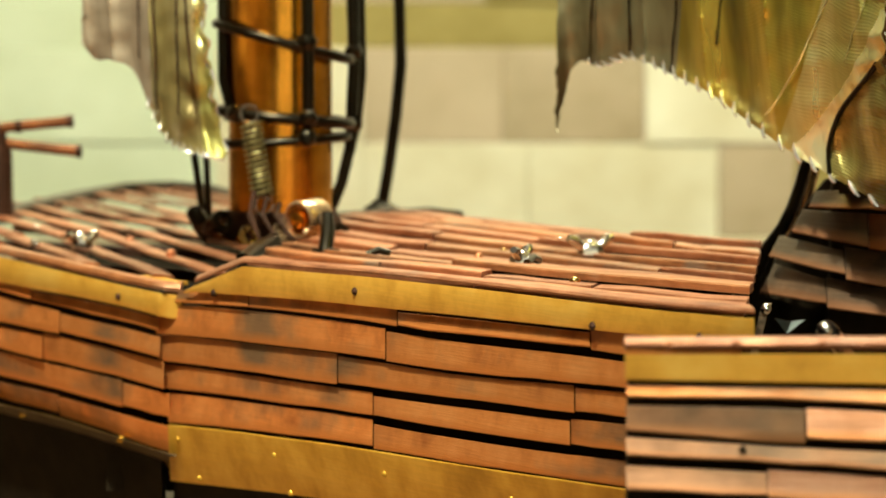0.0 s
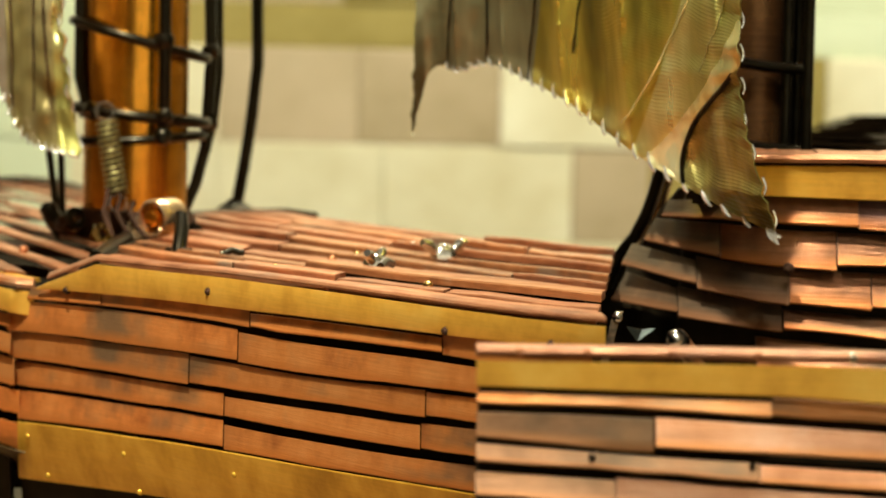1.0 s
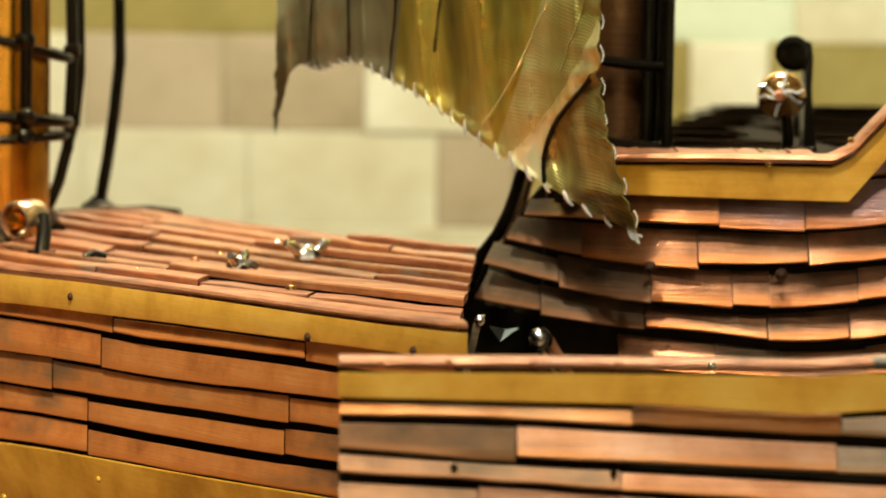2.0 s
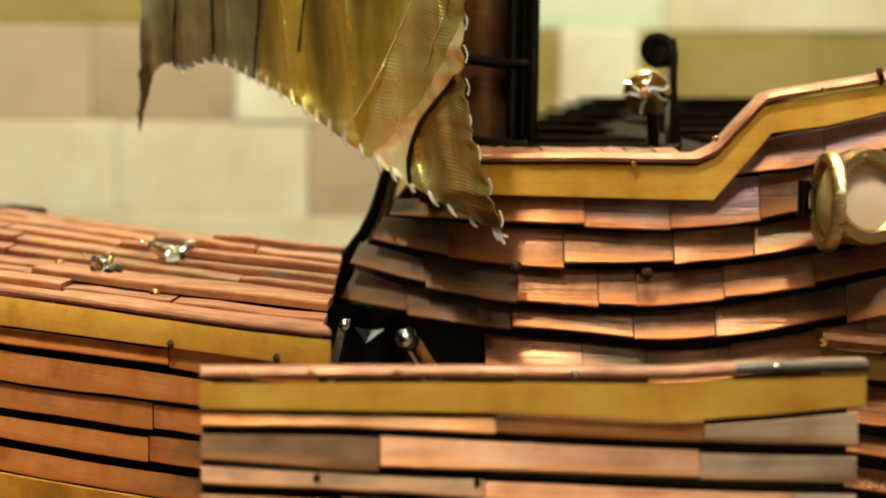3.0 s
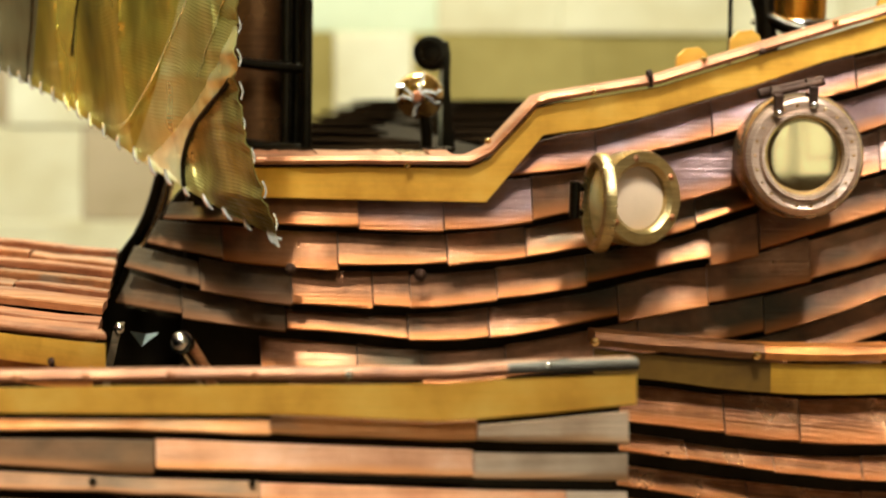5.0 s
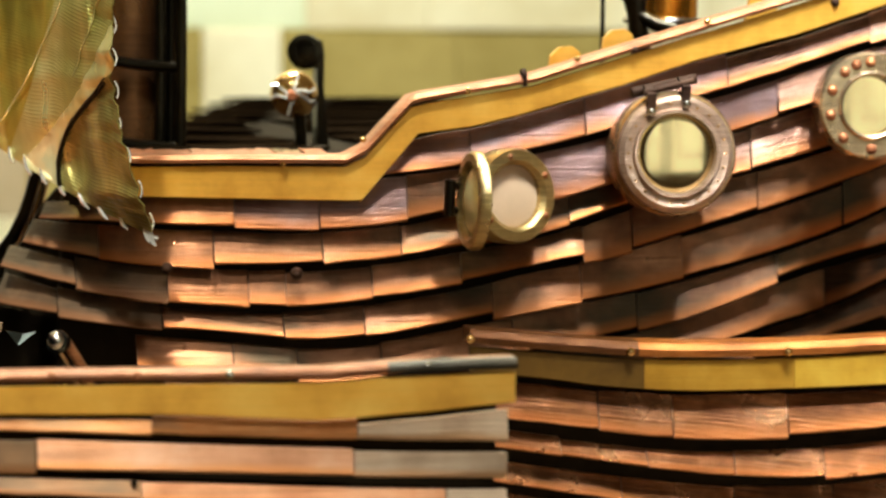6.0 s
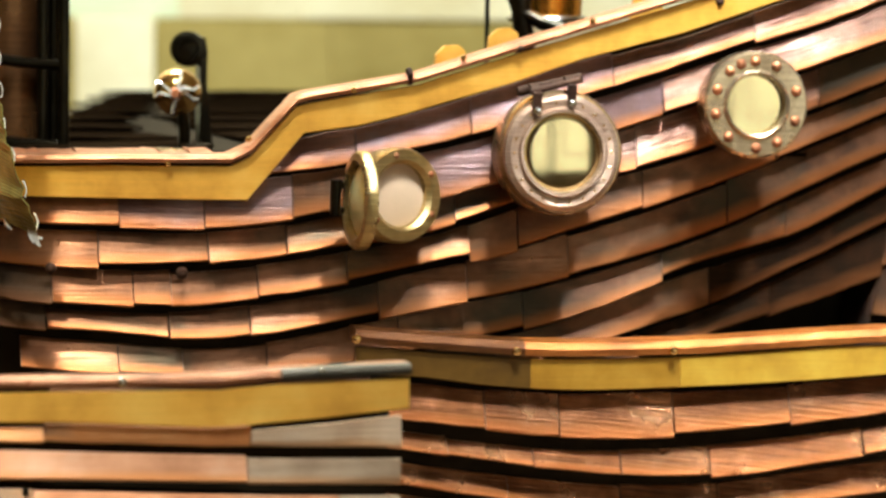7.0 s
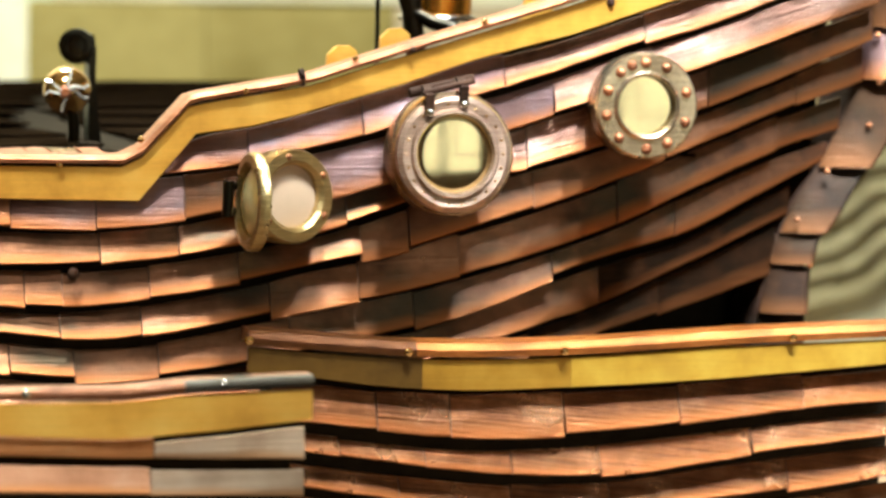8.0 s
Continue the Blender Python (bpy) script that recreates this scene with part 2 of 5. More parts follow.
def tube(bm, pts, r, sides=10, taper=None):
    """A round bar along points."""
    pts = [Vector(p) for p in pts]
    sides = 12 if sides == 8 else sides
    loops = []
    side = None
    for k, p in enumerate(pts):
        d = (pts[min(k + 1, len(pts) - 1)] - pts[max(k - 1, 0)]).normalized()
        ref = side if side is not None else (Vector((0, 0, 1)) if abs(d.z) < 0.9 else Vector((1, 0, 0)))
        u = (ref - d * ref.dot(d)).normalized()
        side = u
        v = d.cross(u)
        rr = r if taper is None else taper[k]
        loops.append([p + rr * (math.cos(a) * u + math.sin(a) * v) for a in [2 * math.pi * i / sides for i in range(sides)]])
    loft(bm, loops)


def spin(bm, profile, centre, axis, sides=28):
    """Turn a profile of (radius, height) about an axis; the profile is closed where it meets radius 0."""
    axis = Vector(axis).normalized()
    q = axis.to_track_quat("Z", "Y")
    loops = []
    for r, h in profile:
        loops.append([Vector(centre) + q @ Vector((r * math.cos(a), r * math.sin(a), h)) for a in [2 * math.pi * i / sides for i in range(sides)]])
    loft(bm, loops, True, True)


def ring(bm, profile, centre, axis, sides=36):
    """Turn a closed profile of (radius, height) into a ring."""
    axis = Vector(axis).normalized()
    q = axis.to_track_quat("Z", "Y")
    rows = [[bm.verts.new(Vector(centre) + q @ Vector((r * math.cos(a), r * math.sin(a), h))) for r, h in profile] for a in [2 * math.pi * i / sides for i in range(sides)]]
    n = len(profile)
    for i in range(sides):
        a, b = rows[i], rows[(i + 1) % sides]
        for k in range(n):
            bm.faces.new((a[k], a[(k + 1) % n], b[(k + 1) % n], b[k]))


def rivet(parent, at, r, mat, axis=(0, -1, 0.05), name="rivet"):
    bm = bmesh.new()
    spin(bm, [(r * 1.0, -r * 0.6), (r, 0.0), (r * 0.85, r * 0.4), (r * 0.5, r * 0.68), (r * 0.12, r * 0.78)], at, axis, 12)
    return part(name, bm, mat, parent)


RNG = random.Random(7)


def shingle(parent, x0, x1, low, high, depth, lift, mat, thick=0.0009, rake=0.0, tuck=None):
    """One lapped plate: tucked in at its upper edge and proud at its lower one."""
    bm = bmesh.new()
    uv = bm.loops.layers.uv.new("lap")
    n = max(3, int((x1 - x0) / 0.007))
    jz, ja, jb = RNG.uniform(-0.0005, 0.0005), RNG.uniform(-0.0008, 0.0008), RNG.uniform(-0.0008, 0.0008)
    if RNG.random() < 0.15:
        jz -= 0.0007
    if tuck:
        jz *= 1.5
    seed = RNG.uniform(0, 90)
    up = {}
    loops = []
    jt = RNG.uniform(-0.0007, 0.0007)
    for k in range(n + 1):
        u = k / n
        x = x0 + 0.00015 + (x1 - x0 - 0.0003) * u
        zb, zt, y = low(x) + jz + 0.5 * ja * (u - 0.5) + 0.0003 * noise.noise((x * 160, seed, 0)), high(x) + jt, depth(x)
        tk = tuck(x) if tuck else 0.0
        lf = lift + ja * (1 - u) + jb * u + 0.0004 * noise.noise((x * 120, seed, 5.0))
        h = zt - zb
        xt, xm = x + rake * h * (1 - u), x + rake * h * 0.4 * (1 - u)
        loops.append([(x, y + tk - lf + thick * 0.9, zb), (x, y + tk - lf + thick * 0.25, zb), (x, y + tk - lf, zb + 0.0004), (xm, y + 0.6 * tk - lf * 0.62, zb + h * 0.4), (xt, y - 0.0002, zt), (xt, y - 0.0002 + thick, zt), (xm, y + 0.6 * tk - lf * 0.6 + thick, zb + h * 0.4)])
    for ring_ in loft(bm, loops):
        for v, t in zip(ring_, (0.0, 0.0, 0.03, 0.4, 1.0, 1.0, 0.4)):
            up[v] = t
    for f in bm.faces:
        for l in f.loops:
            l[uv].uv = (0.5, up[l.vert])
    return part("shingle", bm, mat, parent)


def plate(name, top, low, depth, off, thick, mat, parent, label="", x0=None, x1=None, smooth=True, under=0.0):
    """A bent strip of sheet between two edges."""
    ft, fl = bend(top, smooth), bend(low, smooth)
    a = top[0][0] if x0 is None else x0
    b = top[-1][0] if x1 is None else x1
    xs = sorted({a, b, *[p[0] for p in top + low if a < p[0] < b], *np.linspace(a, b, 24).tolist()})
    bm = bmesh.new()
    c = 0.00025
    loops = []
    for x in xs:
        y, zt, zl = depth(x) - off, ft(x), fl(x)
        zt = max(zt, zl + 0.0006)
        loops.append([(x, y + thick + under, zl), (x, y + c + under, zl), (x, y + under, zl + c), (x, y, zt - c), (x, y + c, zt), (x, y + thick, zt)])
    loft(bm, loops)
    return part(name, bm, mat, parent, label)


def moulding(name, line, depth, out, back, high, mat, parent, label="", x0=None, x1=None, smooth=True):
    """A rounded capping that follows the upper edge of a strip."""
    f = bend(line, smooth)
    a = line[0][0] if x0 is None else x0
    b = line[-1][0] if x1 is None else x1
    xs = sorted({a, b, *[p[0] for p in line if a < p[0] < b], *np.linspace(a, b, 30).tolist()})
    bm = bmesh.new()
    loops = []
    for x in xs:
        y, z = depth(x), f(x) + 0.0009
        loops.append([(x, y - out, z), (x, y - out - 0.0004, z + high * 0.45), (x, y - out + 0.0006, z + high * 0.9), (x, y - out + 0.002, z + high), (x, y + back, z + high), (x, y + back, z)])
    loft(bm, loops)
    return part(name, bm, mat, parent, label)


def hull_section(ship, label, top, rows, joints, depth, lift, recess, skin, gaps, rake=0.0, foot=1.075, backing=0.006, x0=None, x1=None):
    """A stretch of hull: a near-black backing that puts shade behind the gaps, and rows of lapped plates on it."""
    f_top = bend(top, False)
    a, b = joints[0][0] if x0 is None else x0, joints[0][-1] if x1 is None else x1
    bm = bmesh.new()
    loops = []
    for x in np.linspace(a + 0.001, b - 0.001, 20):
        y = depth(x) + backing
        zt = f_top(x)
        turn = (recess(x) if callable(recess) else recess) - 0.0012
        loops.append([(x, y, zt), (x, y + 0.004 + 3 * max(0.0, turn), zt - 0.03), (x, y + 0.016 + 8 * max(0.0, turn), zt - 0.07), (x, y + 0.03 + 10 * max(0.0, turn), foot), (x, y + 0.036 + 10 * max(0.0, turn), foot), (x, y + 0.006, zt)])
    loft(bm, loops)
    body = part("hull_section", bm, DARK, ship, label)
    high = f_top
    for r, (curve, cuts) in enumerate(zip(rows, joints)):
        low = bend(curve)
        up = (lambda h, g: lambda x: h(x) - g)(high, gaps[r])
        dep = (lambda k: lambda x: depth(x) + (recess(x) if callable(recess) else recess) * k)(max(r - 1, 0))
        turn = (lambda k: lambda x: recess(x) * (0.3 + 1.1 * min(1.0, max(0.0, (x - 0.25) / 0.1)) * min(1.0, k / 4)))(r) if callable(recess) else None
        for s, e in zip(cuts, cuts[1:]):
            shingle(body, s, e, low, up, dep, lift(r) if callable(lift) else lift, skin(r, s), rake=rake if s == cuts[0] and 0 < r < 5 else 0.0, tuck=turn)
        high = low
    return body

# ---- lines of the hull ----
# main hull: edges as (x, z), joints as x
MAIN_DEPTH = [(0.0895, 0.9650), (0.1072, 0.9420), (0.1284, 0.9270), (0.1507, 0.9200), (0.2633, 0.9160), (0.3709, 0.9250), (0.4217, 0.9400)]
MAIN_STRIP_TOP = [(0.1213, 1.2111), (0.1506, 1.2119), (0.1828, 1.2119), (0.1883, 1.2145), (0.2012, 1.2284), (0.2049, 1.2294), (0.2363, 1.2345), (0.2684, 1.2442), (0.3146, 1.2578), (0.3686, 1.2745), (0.4164, 1.2879)]
MAIN_STRIP_BOT = [(0.1214, 1.2030), (0.1507, 1.2028), (0.1876, 1.2024), (0.2034, 1.2210), (0.2187, 1.2230), (0.2316, 1.2260), (0.2626, 1.2346), (0.2849, 1.2419), (0.3148, 1.2493), (0.3452, 1.2589), (0.3689, 1.2662), (0.4167, 1.2794)]
MAIN_R0 = [(0.1939, 1.2101), (0.2156, 1.2122), (0.2301, 1.2154), (0.2612, 1.2224), (0.2852, 1.2311), (0.2939, 1.2333), (0.3150, 1.2395), (0.3382, 1.2468), (0.3600, 1.2526), (0.3814, 1.2597), (0.4170, 1.2701)]
MAIN_J0 = [0.1941, 0.2190, 0.2525, 0.2947, 0.3386, 0.4217]
MAIN_R1 = [(0.1004, 1.1959), (0.1242, 1.1956), (0.1316, 1.1950), (0.1540, 1.1949), (0.1766, 1.1946), (0.2013, 1.1970), (0.2141, 1.1995), (0.2442, 1.2038), (0.2614, 1.2085), (0.2976, 1.2223), (0.3099, 1.2261), (0.3242, 1.2304), (0.3603, 1.2403), (0.3901, 1.2493), (0.4174, 1.2571)]
MAIN_J1 = [0.1018, 0.1242, 0.1532, 0.1763, 0.2010, 0.2255, 0.2616, 0.3103, 0.3414, 0.4217]
MAIN_R2 = [(0.0979, 1.1885), (0.1173, 1.1857), (0.1346, 1.1844), (0.1556, 1.1840), (0.1777, 1.1848), (0.1982, 1.1865), (0.2159, 1.1891), (0.2468, 1.1948), (0.2632, 1.1999), (0.2988, 1.2099), (0.3156, 1.2140), (0.3607, 1.2276), (0.3904, 1.2375), (0.4178, 1.2465)]
MAIN_J2 = [0.0979, 0.1173, 0.1479, 0.1777, 0.1997, 0.2190, 0.2487, 0.2806, 0.3030, 0.3616, 0.4217]
MAIN_R3 = [(0.0924, 1.1807), (0.1116, 1.1775), (0.1346, 1.1744), (0.1495, 1.1735), (0.1673, 1.1729), (0.1903, 1.1750), (0.2160, 1.1787), (0.2420, 1.1841), (0.2669, 1.1882), (0.2807, 1.1922), (0.3052, 1.1990), (0.3337, 1.2079), (0.3601, 1.2167), (0.3939, 1.2276), (0.4182, 1.2342)]
MAIN_J3 = [0.0924, 0.1116, 0.1357, 0.1576, 0.1679, 0.1920, 0.2174, 0.2534, 0.2680, 0.3060, 0.3487, 0.3949, 0.4206]
MAIN_R4 = [(0.0903, 1.1692), (0.1020, 1.1684), (0.1145, 1.1675), (0.1332, 1.1660), (0.1509, 1.1649), (0.1682, 1.1631), (0.1904, 1.1636), (0.2194, 1.1680), (0.2406, 1.1719), (0.2537, 1.1739), (0.2705, 1.1768), (0.2897, 1.1813), (0.3162, 1.1883), (0.3341, 1.1940), (0.3613, 1.2046), (0.3890, 1.2138), (0.4122, 1.2195)]
MAIN_J4 = [0.0903, 0.1072, 0.1345, 0.1676, 0.1901, 0.2271, 0.2534, 0.2841, 0.3341, 0.3897, 0.4142]
MAIN_R5 = [(0.1280, 1.1553), (0.1510, 1.1536), (0.1730, 1.1521), (0.1961, 1.1535), (0.2195, 1.1566), (0.2473, 1.1613), (0.2725, 1.1656), (0.2934, 1.1711), (0.3146, 1.1785), (0.3343, 1.1842), (0.3571, 1.1896), (0.3832, 1.1999), (0.4082, 1.2095)]
MAIN_J5 = [0.1279, 0.1542, 0.1719, 0.1955, 0.2337, 0.2711, 0.3142, 0.3548, 0.4109]
MAIN_R6 = [(0.1361, 1.1429), (0.1987, 1.1438), (0.2475, 1.1502), (0.2814, 1.1567), (0.2989, 1.1611), (0.3167, 1.1659), (0.3319, 1.1701), (0.3619, 1.1812), (0.3960, 1.1933)]
MAIN_J6 = [0.1359, 0.1822, 0.2223, 0.2633, 0.3305, 0.3985]
MAIN_R7 = [(0.2600, 1.1440), (0.3000, 1.1525), (0.3400, 1.1628), (0.3675, 1.1702), (0.3836, 1.1745), (0.3960, 1.1775)]
MAIN_J7 = [0.2620, 0.3090, 0.3520, 0.3945]
# low hull in front of the bow
FORE_BRASS_TOP = [(0.2148, 1.1634), (0.2353, 1.1614), (0.2640, 1.1591), (0.3085, 1.1587), (0.3603, 1.1608), (0.4139, 1.1621)]
FORE_BRASS_BOT = [(0.2149, 1.1561), (0.2354, 1.1541), (0.2518, 1.1518), (0.2750, 1.1500), (0.3087, 1.1501), (0.3431, 1.1511), (0.4141, 1.1552)]
FORE_R0 = [(0.2226, 1.1438), (0.2504, 1.1399), (0.2736, 1.1372), (0.3073, 1.1365), (0.3434, 1.1388), (0.3786, 1.1420), (0.4145, 1.1445)]
FORE_J0 = [0.2223, 0.2524, 0.2742, 0.3079, 0.3428, 0.3815, 0.4157]
FORE_R1 = [(0.2227, 1.1351), (0.2671, 1.1287), (0.2931, 1.1257), (0.3196, 1.1251), (0.3525, 1.1282), (0.3789, 1.1308), (0.4148, 1.1336)]
FORE_J1 = [0.2223, 0.2418, 0.2668, 0.2925, 0.3190, 0.3656, 0.4157]
FORE_R2 = [(0.2228, 1.1264), (0.2609, 1.1196), (0.2946, 1.1145), (0.3241, 1.1143), (0.3793, 1.1183), (0.4152, 1.1233)]
FORE_J2 = [0.2223, 0.2601, 0.2935, 0.3229, 0.3780, 0.4157]
FORE_R3 = [(0.2230, 1.1145), (0.2759, 1.1062), (0.3244, 1.1036), (0.4155, 1.1129)]
FORE_J3 = [0.2223, 0.2747, 0.3084, 0.3603, 0.4157]
# side panel, nearest
SIDE_BRASS_TOP = [(0.0347, 1.1849), (0.0733, 1.1850), (0.1064, 1.1848), (0.1265, 1.1846), (0.1400, 1.1857), (0.1648, 1.1863)]
SIDE_BRASS_BOT = [(0.0339, 1.1800), (0.0623, 1.1795), (0.0953, 1.1789), (0.1244, 1.1772), (0.1289, 1.1773), (0.1469, 1.1785), (0.1642, 1.1801)]
SIDE_R0 = [(0.0350, 1.1769), (0.0623, 1.1764), (0.0920, 1.1749), (0.1290, 1.1731), (0.1641, 1.1722)]
SIDE_J0 = [0.0349, 0.0920, 0.1331, 0.1638]
SIDE_R1 = [(0.0350, 1.1709), (0.0691, 1.1688), (0.1066, 1.1671), (0.1324, 1.1658), (0.1643, 1.1648)]
SIDE_J1 = [0.0349, 0.0694, 0.1323, 0.1638]
SIDE_R2 = [(0.0350, 1.1654), (0.0679, 1.1637), (0.0902, 1.1622), (0.1644, 1.1581)]
SIDE_J2 = [0.0349, 0.0899, 0.1512, 0.1638]
SIDE_R3 = [(0.0350, 1.1591), (0.0845, 1.1561), (0.1646, 1.1511)]
SIDE_J3 = [0.0349, 0.0622, 0.1174, 0.1638]
# middle hull
MID_DEPTH = [(-0.0802, 0.9700), (0.0658, 0.7200)]
MID_STRIP_TOP = [(-0.0730, 1.1714), (-0.0695, 1.1734), (-0.0545, 1.1808), (-0.0331, 1.1818), (-0.0193, 1.1826), (0.0022, 1.1832), (0.0156, 1.1835), (0.0300, 1.1837), (0.0494, 1.1842), (0.0604, 1.1848), (0.0660, 1.1852)]
MID_STRIP_BOT = [(-0.0730, 1.1708), (-0.0695, 1.1716), (-0.0598, 1.1724), (-0.0428, 1.1737), (-0.0308, 1.1745), (-0.0119, 1.1754), (0.0022, 1.1762), (0.0156, 1.1768), (0.0313, 1.1775), (0.0438, 1.1781), (0.0551, 1.1786), (0.0646, 1.1793)]
MID_R0 = [(-0.0800, 1.1679), (-0.0599, 1.1695), (-0.0429, 1.1706), (-0.0301, 1.1711), (-0.0134, 1.1713), (0.0022, 1.1715), (0.0156, 1.1722), (0.0300, 1.1730), (0.0416, 1.1733), (0.0645, 1.1746)]
MID_J0 = [-0.0799, -0.0530, -0.0115, 0.0338, 0.0640]
MID_R1 = [(-0.0826, 1.1585), (-0.0600, 1.1602), (-0.0430, 1.1612), (-0.0301, 1.1621), (-0.0149, 1.1625), (0.0022, 1.1629), (0.0156, 1.1639), (0.0270, 1.1650), (0.0430, 1.1664)]
MID_J1 = [-0.0824, -0.0145, 0.0433]
MID_R2 = [(-0.0822, 1.1505), (-0.0600, 1.1518), (-0.0430, 1.1528), (-0.0286, 1.1536), (-0.0120, 1.1545), (0.0022, 1.1555), (0.0156, 1.1565), (0.0270, 1.1573), (0.0430, 1.1589)]
MID_J2 = [-0.0820, -0.0275, 0.0305, 0.0433]
MID_R3 = [(-0.0812, 1.1418), (-0.0601, 1.1438), (-0.0430, 1.1451), (-0.0302, 1.1462), (-0.0179, 1.1468), (-0.0048, 1.1472), (0.0022, 1.1476), (0.0156, 1.1484), (0.0284, 1.1494), (0.0430, 1.1510)]
MID_J3 = [-0.0809, -0.0179, 0.0296, 0.0433]
MID_R4 = [(-0.0790, 1.1325), (-0.0601, 1.1347), (-0.0431, 1.1363), (-0.0302, 1.1376), (-0.0179, 1.1385), (0.0022, 1.1398), (0.0156, 1.1408), (0.0284, 1.1419), (0.0430, 1.1430)]
MID_J4 = [-0.0790, -0.0179, 0.0433]
MID_LOW_TOP = [(-0.0788, 1.1321), (-0.0601, 1.1343), (-0.0431, 1.1359), (-0.0302, 1.1372), (-0.0179, 1.1381), (0.0022, 1.1394), (0.0156, 1.1404), (0.0284, 1.1415), (0.0435, 1.1427)]
MID_LOW_BOT = [(-0.0705, 1.1159), (-0.0438, 1.1196), (-0.0183, 1.1227), (0.0160, 1.1271), (0.0435, 1.1314)]
# after hull
AFT_DEPTH = [(-0.1434, 1.0400), (-0.0798, 0.9650)]
AFT_STRIP_TOP = [(-0.1467, 1.1770), (-0.1343, 1.1759), (-0.1194, 1.1743), (-0.1050, 1.1727), (-0.0865, 1.1707), (-0.0745, 1.1697)]
AFT_STRIP_BOT = [(-0.1467, 1.1692), (-0.1344, 1.1682), (-0.1244, 1.1674), (-0.1050, 1.1662), (-0.0883, 1.1646), (-0.0815, 1.1636)]
AFT_R0 = [(-0.1468, 1.1668), (-0.1348, 1.1652), (-0.1238, 1.1637), (-0.1054, 1.1618), (-0.0868, 1.1600), (-0.0810, 1.1592)]
AFT_J0 = [-0.1469, -0.1238, -0.0812]
AFT_R1 = [(-0.1468, 1.1573), (-0.1349, 1.1563), (-0.1150, 1.1548), (-0.0960, 1.1531), (-0.0810, 1.1514)]
AFT_J1 = [-0.1469, -0.1140, -0.0808]
AFT_R2 = [(-0.1469, 1.1490), (-0.1350, 1.1477), (-0.1151, 1.1458), (-0.0961, 1.1444), (-0.0797, 1.1427)]
AFT_J2 = [-0.1469, -0.1200, -0.0797]
AFT_R3 = [(-0.1470, 1.1398), (-0.1351, 1.1389), (-0.1152, 1.1376), (-0.0962, 1.1356), (-0.0782, 1.1336)]
AFT_J3 = [-0.1469, -0.0934, -0.0782]
AFT_R4 = [(-0.1471, 1.1326), (-0.1351, 1.1313), (-0.1152, 1.1300), (-0.0962, 1.1276), (-0.0765, 1.1243)]
AFT_J4 = [-0.1469, -0.1152, -0.0768]
AFT_LOW_TOP = [(-0.1471, 1.1320), (-0.1355, 1.1306), (-0.1156, 1.1292), (-0.0965, 1.1266), (-0.0759, 1.1233)]
AFT_LOW_BOT = [(-0.1472, 1.1180), (-0.1356, 1.1160), (-0.1061, 1.1137), (-0.0711, 1.1096)]

# ---- the room ----
WALL_Y = 2.4


def slab(name, lo, hi, mat, label, category="room"):
    bm = bmesh.new()
    bmesh.ops.create_cube(bm, size=1)
    for v in bm.verts:
        v.co = Vector([l + (c + 0.5) * (h - l) for c, l, h in zip(v.co, lo, hi)])
    return tagged(part(name, bm, mat, None, label, smooth=False), label, category, kind="structure")


slab("floor", (-2.6, -2.4, -0.10), (2.8, 2.55, 0.0), WOOD, "brown wooden floor of the room")
slab("ceiling", (-2.6, -2.4, 2.70), (2.8, 2.55, 2.80), PAINT, "cream painted ceiling")
# unseen walls, dark wood chosen to deepen reflections in the metal
slab("wall_south", (-2.6, -2.5, 0.0), (-0.15, -2.4, 2.70), WOOD, "unseen wall, dark to deepen metal reflections")
slab("wall_south", (2.15, -2.5, 0.0), (2.8, -2.4, 2.70), WOOD, "unseen wall, dark to deepen metal reflections")
slab("wall_south", (-0.15, -2.5, 0.0), (2.15, -2.4, 0.55), WOOD, "unseen wall, dark to deepen metal reflections")
slab("wall_south", (-0.15, -2.5, 2.65), (2.15, -2.4, 2.70), WOOD, "unseen wall, dark to deepen metal reflections")
slab("wall_south", (-0.15, -2.56, 0.55), (2.15, -2.51, 2.65), PAINT, "closed white blind behind the window")
slab("window_bar", (0.98, -2.36, 1.10), (2.15, -2.33, 1.14), WOOD, "dark wooden window bar", "window")
slab("window_bar", (0.98, -2.36, 1.14), (1.02, -2.33, 2.65), WOOD, "dark wooden window bar", "window")
for x in (0.42, 0.60):
    slab("window_bar", (x, -2.33, 0.55), (x + 0.09, -2.30, 2.65), WOOD, "dark wooden window bar", "window")
# unseen as well, dark so that the metal's left sides reflect darkness
slab("wall_west", (-2.7, -2.4, 0.0), (-2.6, 2.55, 2.70), WOOD, "unseen wall, dark to deepen metal reflections")
slab("wall_east", (2.8, -2.4, 0.0), (2.9, 2.55, 2.70), PAINT, "cream painted wall")
back = slab("wall_north", (-2.6, WALL_Y + 0.012, 0.0), (2.8, 2.55, 2.70), PAINT, "wall of pale limestone blocks in courses", "wall")


def limestone(name, a, b):
    m, nt, bs = material(name)
    n = noise_tex(nt, 9, 4, 0.6, coords(nt, (1, 1, 1.2), (0, 0.5, 0)))
    nt.links.new(ramp(nt, n.outputs["Fac"], [(0.3, a), (0.7, b)]).outputs[0], bs.inputs["Base Color"])
    bs.inputs["Roughness"].default_value = 0.9
    bump(nt, bs, n.outputs["Fac"], 0.4, 0.004)
    return m


CREAM = limestone("cream_limestone", (0.66, 0.60, 0.37), (0.90, 0.88, 0.67))
MINT = limestone("pale_greenish_limestone", (0.62, 0.70, 0.47), (0.78, 0.87, 0.65))
PINKISH = limestone("pinkish_limestone", (0.40, 0.32, 0.185), (0.58, 0.475, 0.32))
OLIVE = limestone("ochre_limestone", (0.25, 0.195, 0.045), (0.45, 0.37, 0.125))
